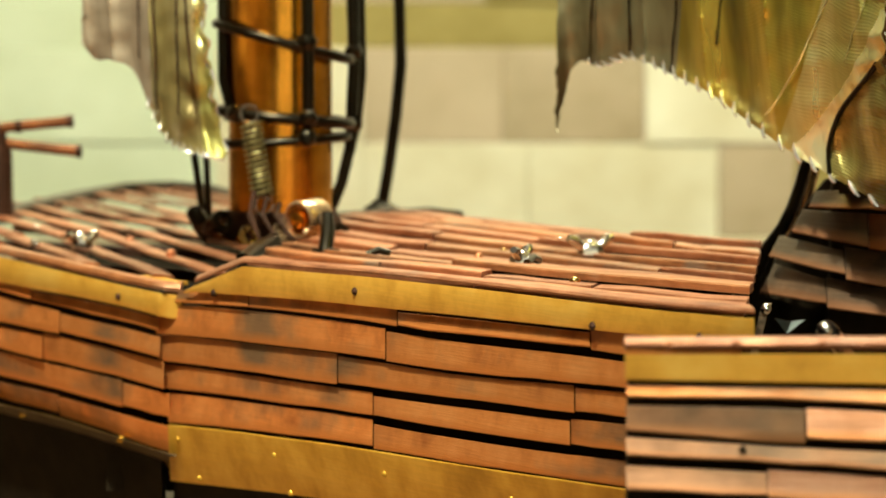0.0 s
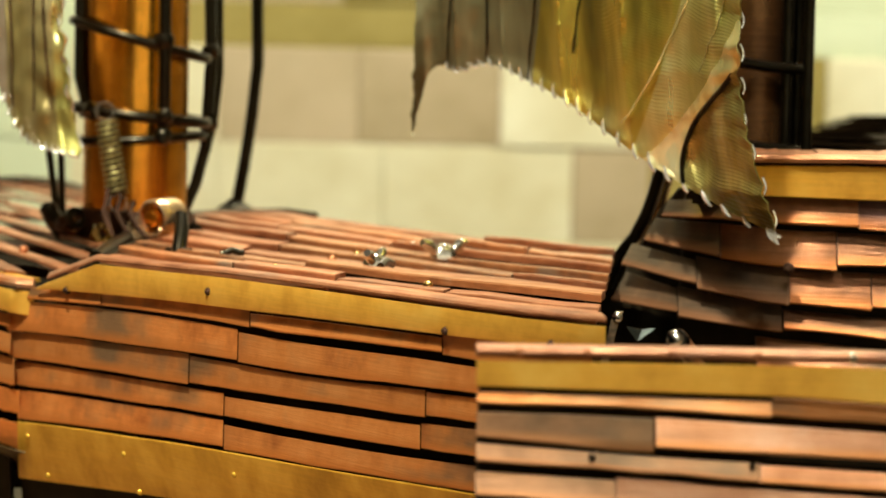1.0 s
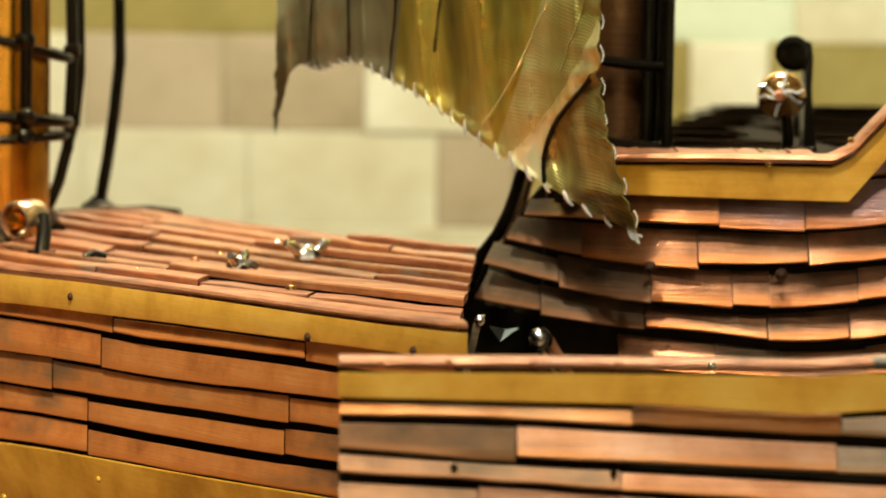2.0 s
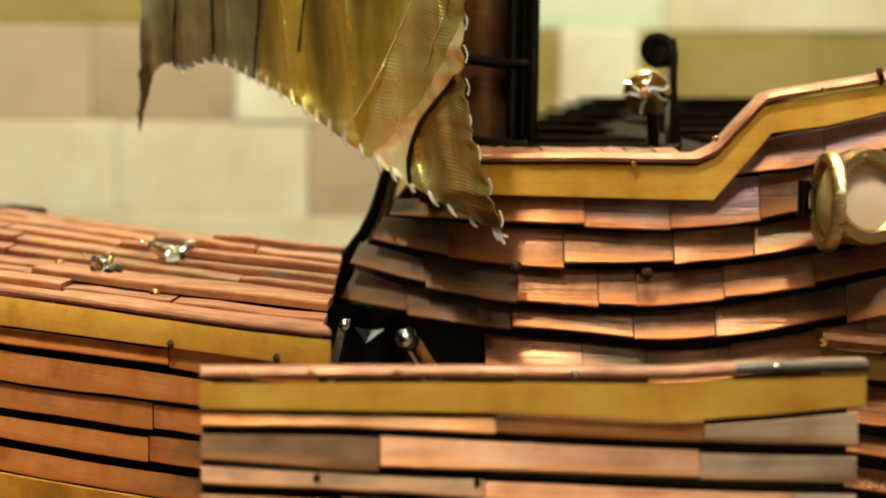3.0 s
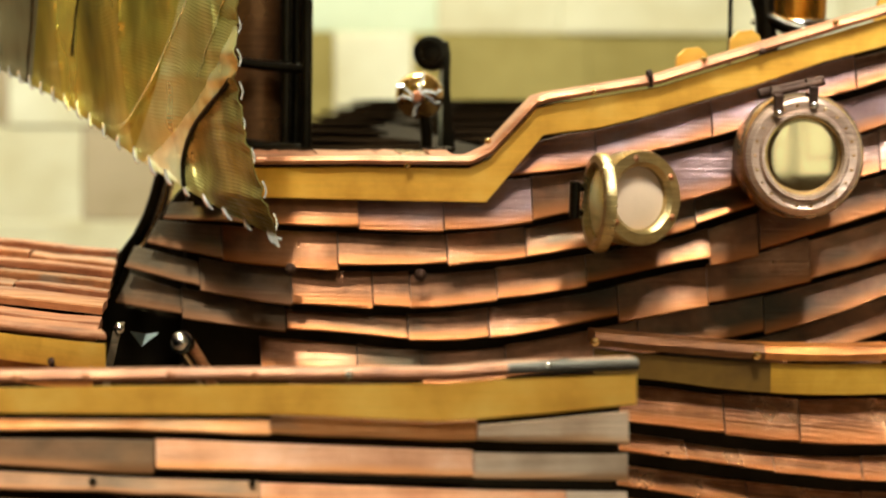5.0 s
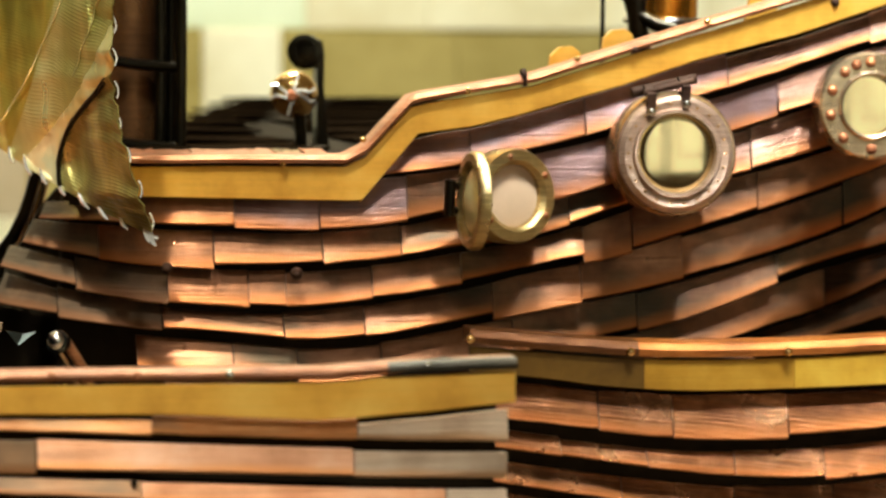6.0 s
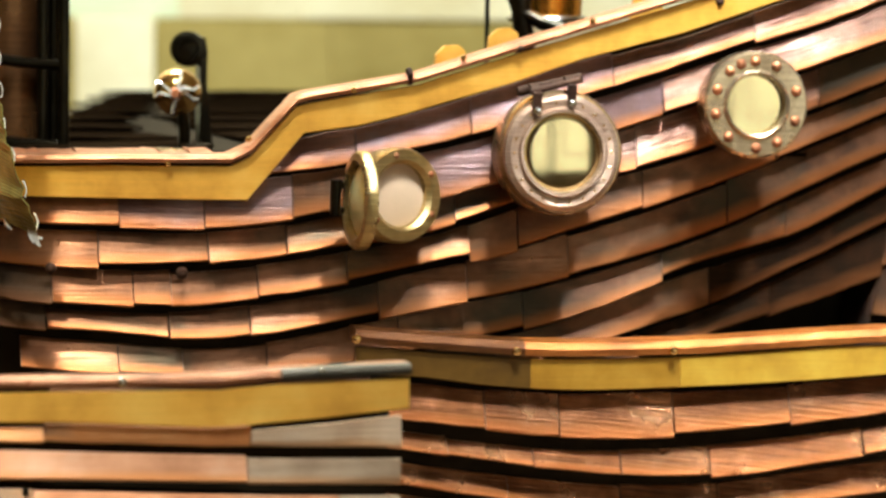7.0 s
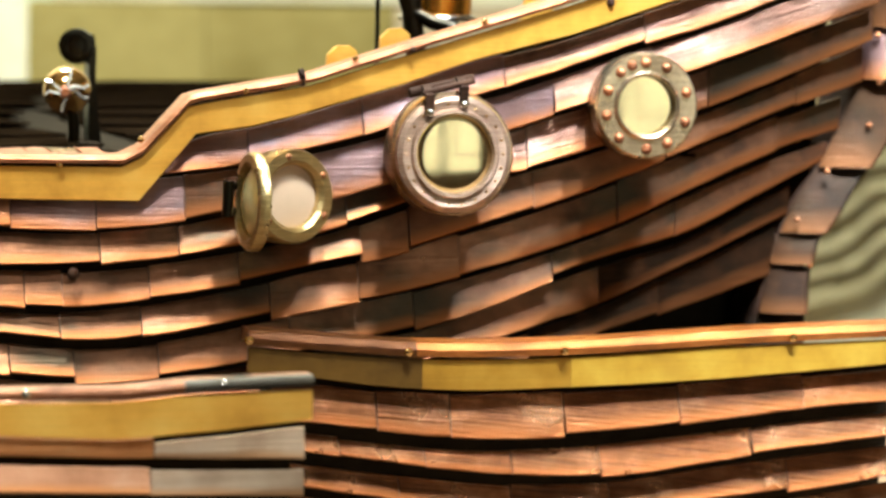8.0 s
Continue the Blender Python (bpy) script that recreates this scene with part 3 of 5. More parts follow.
OCHRE = limestone("dark_ochre_limestone", (0.19, 0.15, 0.045), (0.36, 0.30, 0.11))
SANDY = limestone("sandy_limestone", (0.52, 0.45, 0.24), (0.74, 0.66, 0.40))
KINDS = {"d": OCHRE, "c": CREAM, "p": PINKISH, "o": OLIVE, "m": MINT}
# courses: lower edge, height, then each block's right edge and its stone
COURSES = [
    (1.2563, 0.0675, [(-0.150, "m"), (0.030, "p"), (0.300, "o"), (0.465, "m"), (0.705, "c"), (0.930, "o"), (1.425, "c")]),
    (1.2248, 0.0315, [(-0.150, "m"), (0.090, "o"), (0.180, "o"), (0.348, "o"), (0.450, "m"), (0.540, "c"), (0.750, "c"), (1.000, "c"), (1.425, "d")]),
    (1.1572, 0.0675, [(-0.161, "m"), (-0.057, "c"), (0.042, "p"), (0.143, "p"), (0.247, "c"), (0.375, "o"), (0.432, "c"), (0.562, "o"), (0.705, "o"), (0.870, "p"), (1.050, "o"), (1.425, "d")]),
    (1.0897, 0.0675, [(-0.161, "m"), (-0.057, "c"), (0.060, "c"), (0.195, "c"), (0.250, "p"), (0.330, "o"), (0.600, "p"), (0.900, "o"), (1.040, "o"), (1.425, "d")]),
    (1.0223, 0.0675, [(0.000, "p"), (0.300, "c"), (0.750, "o"), (1.035, "o"), (1.425, "c")]),
    (0.9548, 0.0675, [(0.150, "c"), (0.600, "p"), (0.990, "c"), (1.425, "c")]),
    (1.3238, 0.0675, [(0.075, "c"), (0.450, "p"), (0.900, "c"), (1.425, "c")]),
]
for z, h, blocks in COURSES:
    x = -0.48
    for right, kind in blocks:
        bm = bmesh.new()
        bmesh.ops.create_cube(bm, size=1)
        d = RNG.uniform(0, 0.002)
        for v in bm.verts:
            v.co = Vector((x + 0.0002 + (v.co.x + 0.5) * (right - x - 0.0004), WALL_Y - d + (v.co.y + 0.5) * 0.013, z + 0.0002 + (v.co.z + 0.5) * (h - 0.0004)))
        bmesh.ops.bevel(bm, geom=bm.edges[:], offset=0.0008, segments=1, affect="EDGES")
        part("stone_block", bm, KINDS[kind], back, smooth=False)
        x = right

# carved waves on the stone wall beyond the stern
bm = bmesh.new()
rows_ = []
for j in range(61):
    row = []
    for i in range(41):
        u, v = i / 40, j / 60
        x = 0.985 + 0.24 * u
        low = 0.9750 + 0.33 * (x - 0.985) + 0.004 * math.sin(34 * (x - 0.985))
        z = low + (1.250 - low) * v
        ph = (z - 0.42 * (x - 0.985) - 0.0045 * math.sin(60 * (x - 0.985) + 30 * z)) / 0.0215
        saw = 1 - (ph - math.floor(ph))
        row.append(bm.verts.new((x, WALL_Y - 0.004 - 0.007 * saw ** 1.4, z)))
    rows_.append(row)
for a, b in zip(rows_, rows_[1:]):
    for i in range(40):
        bm.faces.new((a[i], a[i + 1], b[i + 1], b[i]))
bmesh.ops.solidify(bm, geom=bm.faces[:], thickness=-0.003)
part("carved_relief", bm, SANDY, back, "carved waves in ochre stone")

# plinth under the model
bm = bmesh.new()
bmesh.ops.create_cube(bm, size=1)
for v in bm.verts:
    v.co = Vector((0.12 + v.co.x * 1.1, 1.085 + v.co.y * 0.95, 0.535 + v.co.z * 1.07))
bmesh.ops.bevel(bm, geom=bm.edges[:], offset=0.004, segments=2, affect="EDGES")
tagged(part("plinth", bm, WOOD), "dark wooden plinth that carries the metal ship", "plinth")

# ---- the ship ----
ship = thing("model_ship", "copper and brass model sailing ship with lapped plates", "model ship", (0.15, 1.05, 1.07))
ship.matrix_world = Matrix.Identity(4)

main_y, mid_y, aft_y = bend(MAIN_DEPTH), bend(MID_DEPTH, False), bend(AFT_DEPTH, False)
side_y, fore_y = (lambda x: 0.645), (lambda x: 0.897)



def main_skin(r, x):
    """Lilac sheen in the colour of the upper rows, ashen plates by the sail, brushed ones towards the stern, near-black
    for the shade under the turn.
    """
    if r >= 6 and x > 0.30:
        return PLATE_TURN_SHADE
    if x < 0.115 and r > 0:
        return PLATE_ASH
    if x > 0.27 and r < 6:
        return PLATE_GLOSSY if RNG.random() < (0.8, 0.8, 0.6, 0.2, 0.0, 0.0)[r] else PLATE_BROWN
    if r < 2 and RNG.random() < 0.8 - 0.35 * r:
        return PLATE_LILAC_SHEEN
    return PLATE_BROWN


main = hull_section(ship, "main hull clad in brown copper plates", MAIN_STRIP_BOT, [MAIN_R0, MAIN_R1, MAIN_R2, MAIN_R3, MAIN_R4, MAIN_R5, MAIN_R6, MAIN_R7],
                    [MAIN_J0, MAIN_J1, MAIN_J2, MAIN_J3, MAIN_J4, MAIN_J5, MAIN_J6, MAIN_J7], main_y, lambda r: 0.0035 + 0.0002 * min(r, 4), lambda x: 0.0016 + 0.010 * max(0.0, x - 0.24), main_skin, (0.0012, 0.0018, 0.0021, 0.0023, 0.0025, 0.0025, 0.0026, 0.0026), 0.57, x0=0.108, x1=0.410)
mid = hull_section(ship, "middle hull clad in orange copper plates", MID_STRIP_BOT, [MID_R0, MID_R1, MID_R2, MID_R3, MID_R4], [MID_J0, MID_J1, MID_J2, MID_J3, MID_J4],
                   mid_y, 0.0017, 0.0007, lambda r, s: PLATE_ORANGE, (0.0004, 0.0019, 0.0019, 0.0019, 0.0019), x0=-0.08, x1=0.044)
hull_section(ship, "after hull clad in orange copper plates", AFT_STRIP_BOT, [AFT_R0, AFT_R1, AFT_R2, AFT_R3, AFT_R4], [AFT_J0, AFT_J1, AFT_J2, AFT_J3, AFT_J4],
             aft_y, lambda r: (0.0018, 0.0016, 0.0008, -0.0012, -0.0030)[r], 0.0007, lambda r, s: PLATE_ORANGE, (0.0008, 0.0019, 0.0019, 0.0019, 0.0022))


def side_skin(r, x):
    """Bluish tarnish at both ends of the panel, warmer copper between."""
    if r == 0:
        return PLATE_PEWTER if x > 0.12 else PLATE_RUSSET
    return PLATE_GREY if x < 0.05 else (PLATE_PEWTER if x > 0.12 else PLATE_SIDE_SHEEN)


side = hull_section(ship, "side panel clad in greyed copper plates", SIDE_BRASS_BOT, [SIDE_R0, SIDE_R1, SIDE_R2, SIDE_R3], [SIDE_J0, SIDE_J1, SIDE_J2, SIDE_J3],
                    side_y, lambda r: 0.0013 if r else 0.0004, 0.0002, side_skin, (0.0010, 0.0018, 0.0018, 0.0018))
hull_section(ship, "low hull clad in scratched copper plates", FORE_BRASS_BOT, [FORE_R0, FORE_R1, FORE_R2, FORE_R3], [FORE_J0, FORE_J1, FORE_J2, FORE_J3],
                    fore_y, 0.0034, 0.0022, lambda r, s: PLATE_SCRATCHED, (0.0018, 0.0042, 0.0042, 0.0042))

# black sheet added behind the stepped end of the main hull to shade its gaps
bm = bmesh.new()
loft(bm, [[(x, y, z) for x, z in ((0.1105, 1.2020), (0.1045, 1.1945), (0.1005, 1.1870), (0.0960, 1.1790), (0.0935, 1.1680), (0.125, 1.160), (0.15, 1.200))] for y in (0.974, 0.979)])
part("inner_skin", bm, DARK, ship, "black backing that keeps the hull gaps dark")

# same black filler where the after and middle hulls meet
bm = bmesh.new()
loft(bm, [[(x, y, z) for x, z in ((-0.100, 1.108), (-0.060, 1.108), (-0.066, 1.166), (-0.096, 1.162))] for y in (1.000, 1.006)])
part("inner_skin", bm, DARK, ship, "black backing that keeps the hull gaps dark")

# brass bands and copper cappings
plate("brass_band", MAIN_STRIP_TOP, MAIN_STRIP_BOT, main_y, 0.0045, 0.0012, BRASS, ship, "bright brass band", smooth=False)
moulding("capping", MAIN_STRIP_TOP, main_y, 0.006, 0.004, 0.0024, CAP_COPPER, ship, "pink copper capping", smooth=False)
plate("brass_band", MID_STRIP_TOP, MID_STRIP_BOT, mid_y, 0.004, 0.001, BRASS, ship, "bright brass band", smooth=False)
plate("brass_band", MID_LOW_TOP, MID_LOW_BOT, mid_y, 0.0025, 0.001, BRASS_OLD, ship, "broad brass plate", under=0.008)
plate("brass_band", AFT_STRIP_TOP, AFT_STRIP_BOT, aft_y, 0.004, 0.001, BRASS, ship, "bright brass band")
# turned under; its shade is also in the brown colour
plate("brass_band", AFT_LOW_TOP, AFT_LOW_BOT, aft_y, 0.0, 0.001, BRASS_DIM, ship, "broad brass plate, browned for shade", under=0.042)
plate("brass_band", SIDE_BRASS_TOP, SIDE_BRASS_BOT, side_y, 0.0020, 0.001, BRASS, ship, "bright brass band", smooth=False)
moulding("capping", SIDE_BRASS_TOP, side_y, 0.0026, 0.003, 0.0021, CAP_COPPER, ship, "copper capping", smooth=False)
moulding("capping", [(x, bend(SIDE_BRASS_TOP, False)(x) - 0.0001) for x in (0.1386, 0.1461, 0.1536, 0.1649)], side_y, 0.0031, 0.003, 0.0022, PLATE_STEEL, ship, "grey metal capping", smooth=False)
# left pieces are browned: their weaker light is put into the colour
for a, b, mat, look_ in ((0.2148, 0.2650, BRASS_UMBER, "brass band, brown for its weaker light"), (0.2650, 0.3090, BRASS_AMBER, "amber brass band"), (0.3090, 0.4139, BRASS_OLD, "brass band")):
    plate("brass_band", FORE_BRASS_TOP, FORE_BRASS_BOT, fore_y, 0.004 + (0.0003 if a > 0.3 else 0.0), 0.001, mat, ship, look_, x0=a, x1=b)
for a, b, mat, look_ in ((0.2148, 0.2630, CAP_UMBER, "copper capping, brown for its weaker light"), (0.2630, 0.4139, CAP_ORANGE, "orange copper capping")):
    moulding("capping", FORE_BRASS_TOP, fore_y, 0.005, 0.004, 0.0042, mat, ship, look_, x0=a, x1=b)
moulding("capping", AFT_STRIP_TOP, aft_y, 0.0045, 0.004, 0.0022, COPPER, ship, "copper capping")

moulding("capping", MID_STRIP_TOP[1:], mid_y, 0.0045, 0.006, 0.0012, COPPER_PINK, ship, "pink copper capping", smooth=False)

# rivets, screws and holes on bands and plates
for x, z in ((-0.0636, 1.1722), (-0.0225, 1.1785), (0.0342, 1.1785), (0.0558, 1.1795)):
    rivet(ship, (x, mid_y(x) - 0.004, z), 0.0011, COPPER_DARK, (-0.5, -0.85, 0))
for x, z in ((-0.0755, 1.1285), (-0.0455, 1.1305), (-0.069, 1.1180), (-0.041, 1.1205), (-0.0148, 1.1325), (0.0165, 1.1335)):
    ft, fl = bend(MID_LOW_TOP), bend(MID_LOW_BOT)
    rivet(ship, (x, mid_y(x) - 0.0025 + 0.008 * (ft(x) - z) / (ft(x) - fl(x)), z), 0.0009, BRASS_OLD, (-0.5, -0.85, 0))
for x, z in ((-0.0938, 1.1678), (-0.1285, 1.1274), (-0.1271, 1.1178), (-0.0914, 1.1148), (-0.0943, 1.1253)):
    ft, fl = bend(AFT_LOW_TOP), bend(AFT_LOW_BOT)
    rivet(ship, (x, aft_y(x) + (-0.004 if z > 1.15 else 0.042 * (ft(x) - z) / (ft(x) - fl(x))), z), 0.0011, COPPER_DARK if z > 1.15 else BRASS_OLD, (-0.5, -0.85, 0))
for k, x in enumerate((0.0428, 0.0558, 0.0721, 0.0886, 0.1069, 0.1467)):
    z = bend(SIDE_BRASS_TOP, False)(x) + 0.0018
    rivet(ship, (x, 0.6425, z), 0.0010, STEEL if k in (4, 5) else COPPER_PINK)
for x, z in ((0.0573, 1.1666), (0.0884, 1.1655)):
    rivet(ship, (x, 0.6436, z), 0.0007, DARK, name="nail_hole")
for x in (0.2148, 0.2605, 0.3065, 0.3762):
    rivet(ship, (x, 0.8915, bend(FORE_BRASS_TOP)(x) + 0.0020), 0.0014, GOLD)
for x, z in ((0.2871, 1.2527), (0.1876, 1.2195), (0.2171, 1.2330), (0.2489, 1.2420), (0.1655, 1.2125)):
    rivet(ship, (x, main_y(x) - 0.0062, z), 0.0009, GOLD)
rivet(ship, (0.2658, main_y(0.2658) - 0.006, 1.2447), 0.0011, COPPER_DARK)
rivet(ship, (0.3262, main_y(0.3262) - 0.0045, 1.2586), 0.0014, COPPER_DARK)
rivet(ship, (0.1701, main_y(0.17) - 0.003, 1.1821), 0.0017, COPPER_DARK, name="bolt")
rivet(ship, (0.1345, 0.918, 1.1835), 0.0016, COPPER_DARK, name="bolt")
# eyelet on the rising band
bm = bmesh.new()
ring(bm, [(0.0018, -0.0006), (0.0018, 0.0006), (0.0009, 0.0006), (0.0009, -0.0006)], (0.2334, 0.9095, 1.2375), (1, 0, 0.2), 16)
tube(bm, [(0.2334, 0.909, 1.2368), (0.2336, 0.9095, 1.2345)], 0.0009, 8)
part("eyelet", bm, COPPER_DARK, ship, "dark copper eyelet")
# brass tabs that stand above the capping
for x, z in ((0.2498, 1.2385), (0.2654, 1.2435)):
    bm = bmesh.new()
    loft(bm, [[(x - 0.0048, y, z), (x + 0.0048, y, z + 0.0014), (x + 0.0042, y, z + 0.0052), (x + 0.002, y, z + 0.0068), (x - 0.0018, y, z + 0.0064), (x - 0.0044, y, z + 0.004)] for y in (0.926, 0.9275)])
    part("tab", bm, BRASS, ship, "rounded brass tab")

# ---- decks ----


def plank(parent, a, b, width, thick, mat, name="plank", skew=0.0, raise_near=0.0):
    """A deck board between two upper points, its near edge on that line; skew slants its ends, raise_near laps it."""
    a, b = Vector(a), Vector(b)
    d = (b - a).normalized()
    n = Vector((-d.y, d.x, 0)).normalized()
    bm = bmesh.new()
    c = 0.0004
    loops = []
    for u in (0, 0.25, 0.5, 0.75, 1):
        p = a.lerp(b, u)
        wob = RNG.uniform(-0.0003, 0.0003)
        loops.append([p + n * o + d * (skew * o) + Vector((0, 0, h + wob)) for o, h in ((0, raise_near - thick), (0, raise_near - c), (c, raise_near), (width - c, 0), (width, -c), (width, -thick))])
    loft(bm, loops)
    return part(name, bm, mat, parent)


bm = bmesh.new()
loft(bm, [[(-0.0545, 0.940, z), (0.060, 0.737, z + 0.006), (0.090, 1.00, z), (0.085, 1.09, z), (0.0, 1.18, z), (-0.035, 1.16, z)] for z in (1.168, 1.1755)])
mid_deck = part("deck", bm, DARK, ship, "deck of pink copper boards")
along, inward, origin = Vector((0.4907, -0.8714)), Vector((0.8714, 0.4907)), Vector((-0.0554, 0.9363))


def deck_at(s, w, lift=0.0):
    p = origin + along * s + inward * w
    return Vector((p.x, p.y, 1.1806 + 0.0172 * max(s, 0.0) + lift))


for i in range(9):
    w = 0.0015 + i * 0.0182
    first, last = max(-1.42 * w, -0.195) + 0.002, 0.2455 - 1.4 * w
    cuts = [first]
    while cuts[-1] < last - 0.10:
        cuts.append(cuts[-1] + RNG.uniform(0.05, 0.13))
    cuts = [c for c in cuts if c < last - 0.03] + [last]
    for s, e in zip(cuts, cuts[1:]):
        up = RNG.uniform(-0.0006, 0.0010)
        plank(mid_deck, deck_at(s, w, up), deck_at(e - 0.0012, w, up + RNG.uniform(-0.0005, 0.0005)), 0.0173, 0.0020, COPPER_PINK if RNG.random() < 0.7 else COPPER, "plank", -1.4, 0.0010 + RNG.uniform(-0.0003, 0.0006))
# rim bar behind the boards
bm = bmesh.new()
tube(bm, [(-0.046, 1.10, 1.1795), (-0.0355, 1.156, 1.1800), (-0.0047, 1.187, 1.1798), (0.006, 1.178, 1.1790)], 0.0020, 8)
part("rim_bar", bm, IRON, ship, "black iron rim bar")
bm = bmesh.new()
tube(bm, [(-0.0572, 0.965, 1.1795), (-0.0560, 1.00, 1.1795), (-0.0520, 1.06, 1.1795), (-0.0400, 1.10, 1.1795)], 0.0020, 8)
part("rim_bar", bm, IRON, ship)

# after deck: open slats on dark beams
bm = bmesh.new()
loft(bm, [[(-0.16, 1.055, z), (-0.078, 0.975, z), (-0.058, 1.0, z), (-0.06, 1.40, z), (-0.165, 1.36, z)] for z in (1.150, 1.156)])
aft_deck = part("deck", bm, DARK, ship, "open deck of copper slats")
sl, nr = Vector((0.33, -0.944)), Vector((0.944, 0.33))
for i in range(18):
    p = Vector((-0.215, 1.10)) + nr * (0.0138 * i)
    run = [p + sl * s for s in np.linspace(-0.42, 0.40, 165)]
    ok = [q for q in run if aft_y(q.x) + 0.005 < q.y < 1.22 + 0.19 * math.sqrt(max(0.0, 1 - ((q.x + 0.112) / 0.056) ** 2)) and q.x < -0.060 + 0.0 * q.y and q.x > -0.17]
    ok = [q for q in ok if q.y < 1.24 or abs(q.x + 0.112) < 0.056]
    if len(ok) > 6:
        za = lambda q: 1.1745 + 0.003 * min(1.0, max(0.0, (q.y - 0.97) / 0.06))
        h = len(ok) // 2 + RNG.randint(-6, 6)
        for a, b in ((ok[0], ok[h - 1]), (ok[h], ok[-1])):
            up = RNG.uniform(-0.0006, 0.0006)
            plank(aft_deck, (*a, za(a) + up), (*b, za(b) + up), 0.0076 + RNG.uniform(-0.001, 0.001), 0.0011, CAP_COPPER, "slat", 0.0, 0.0006)
for k in range(4):
    y = 1.02 + k * 0.085
    plank(aft_deck, (-0.155, y + 0.03, 1.1735), (-0.063, y - 0.01, 1.1720), 0.008, 0.003, COPPER_DARK, "beam")
bm = bmesh.new()
tube(bm, [(-0.172, 1.10, 1.1755), (-0.163, 1.20, 1.1765), (-0.146, 1.32, 1.1770), (-0.130, 1.385, 1.1775), (-0.112, 1.40, 1.1775), (-0.095, 1.375, 1.1775), (-0.075, 1.31, 1.1770)], 0.0030, 8)
part("rim_bar", bm, IRON, ship, "black iron rim bar")
# brass strips lying on the edge of the after deck
for x in (-0.122, -0.106, -0.083):
    y = aft_y(x) + 0.004
    plank(aft_deck, (x - 0.006, y + 0.008, 1.1772 + (x + 0.15) * -0.05), (x + 0.006, y - 0.006, 1.1768 + (x + 0.15) * -0.06), 0.005, 0.0012, BRASS, "brass_strip")

# main deck: dark boards behind the capping
bm = bmesh.new()
loft(bm, [[(0.109, 0.932, z), (0.35, 0.932, z), (0.36, 1.43, z), (0.243, 1.43, z)] for z in (1.200, 1.2112)])
main_deck = part("deck", bm, DARK, ship, "deck of dark copper boards")
for i in range(9):
    y = 0.930 + i * 0.056
    x = 0.112 + (y - 0.93) * 0.27
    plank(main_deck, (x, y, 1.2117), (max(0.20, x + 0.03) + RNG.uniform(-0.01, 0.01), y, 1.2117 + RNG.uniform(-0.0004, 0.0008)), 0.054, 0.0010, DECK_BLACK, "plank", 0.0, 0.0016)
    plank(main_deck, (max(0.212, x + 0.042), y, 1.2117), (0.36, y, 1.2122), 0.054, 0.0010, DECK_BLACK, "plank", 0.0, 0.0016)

# flat copper strips on top of the rail
for a, b, m in ((0.1235, 0.1330, COPPER_PINK), (0.1335, 0.1430, COPPER_PINK), (0.1435, 0.1600, CAP_COPPER), (0.1605, 0.1665, COPPER_PINK), (0.1670, 0.1745, BRONZE), (0.1750, 0.1815, COPPER_PINK)):
    plank(main_deck, (a, 0.9215, 1.2154), (b, 0.9215, 1.2154 + RNG.uniform(-0.0002, 0.0002)), 0.018, 0.0014, m, "rail_strip", 0.0, -0.0012)

# ---- masts and rigging ----
bm = bmesh.new()
spin(bm, [(0.0166, 0.0), (0.0166, 0.24)], (-0.0522, 1.088, 1.176), (0, 0, 1), 48)
mast = part("mast", bm, PIPE, ship, "polished copper pipe mast")
bm = bmesh.new()
ring(bm, [(0.0200, 0), (0.0200, 0.006), (0.0178, 0.010), (0.0168, 0.010), (0.0168, 0)], (-0.0522, 1.088, 1.1765), (0, 0, 1), 32)
part("mast_collar", bm, COPPER_DARK, mast, "tarnished copper collar")
# iron cage round the mast
cage = Vector((-0.0510, 1.088, 0))


def hoop(z, radius, tilt, sweep, r):
    bm = bmesh.new()
    pts = []
    for k in range(int(26 * sweep) + 1):
        a = radians(200) + k / 26 * 2 * math.pi
        pts.append(cage + Vector((radius * math.cos(a), radius * 0.9 * math.sin(a), z + tilt * math.cos(a))))
    tube(bm, pts, r, 8)
    part("hoop", bm, IRON, mast, "black iron hoop")


hoop(1.2405, 0.0215, -0.0058, 1.0, 0.0016)
hoop(1.2165, 0.0215, -0.0022, 1.0, 0.0018)
hoop(1.2090, 0.0205, 0.0012, 1.0, 0.0014)
for pts in (((-0.0702, 1.086, 1.30), (-0.0702, 1.086, 1.2539), (-0.0700, 1.084, 1.228), (-0.0665, 1.080, 1.217)),
            ((-0.0680, 1.094, 1.30), (-0.0684, 1.094, 1.24), (-0.0690, 1.094, 1.215)),
            ((-0.0429, 1.066, 1.30), (-0.0426, 1.066, 1.2539), (-0.0424, 1.066, 1.225), (-0.0427, 1.068, 1.2095)),
            ((-0.0296, 1.092, 1.30), (-0.0292, 1.092, 1.2539), (-0.0286, 1.092, 1.235), (-0.0300, 1.092, 1.205)),
            ((-0.0268, 1.100, 1.30), (-0.0270, 1.100, 1.2539), (-0.0266, 1.100, 1.230), (-0.0282, 1.100, 1.2145), (-0.0330, 1.100, 1.1945), (-0.0365, 1.098, 1.1860), (-0.0385, 1.095, 1.1795))):
    bm = bmesh.new()
    tube(bm, pts, 0.0019, 8)
    part("rod", bm, IRON, mast, "black iron rod")
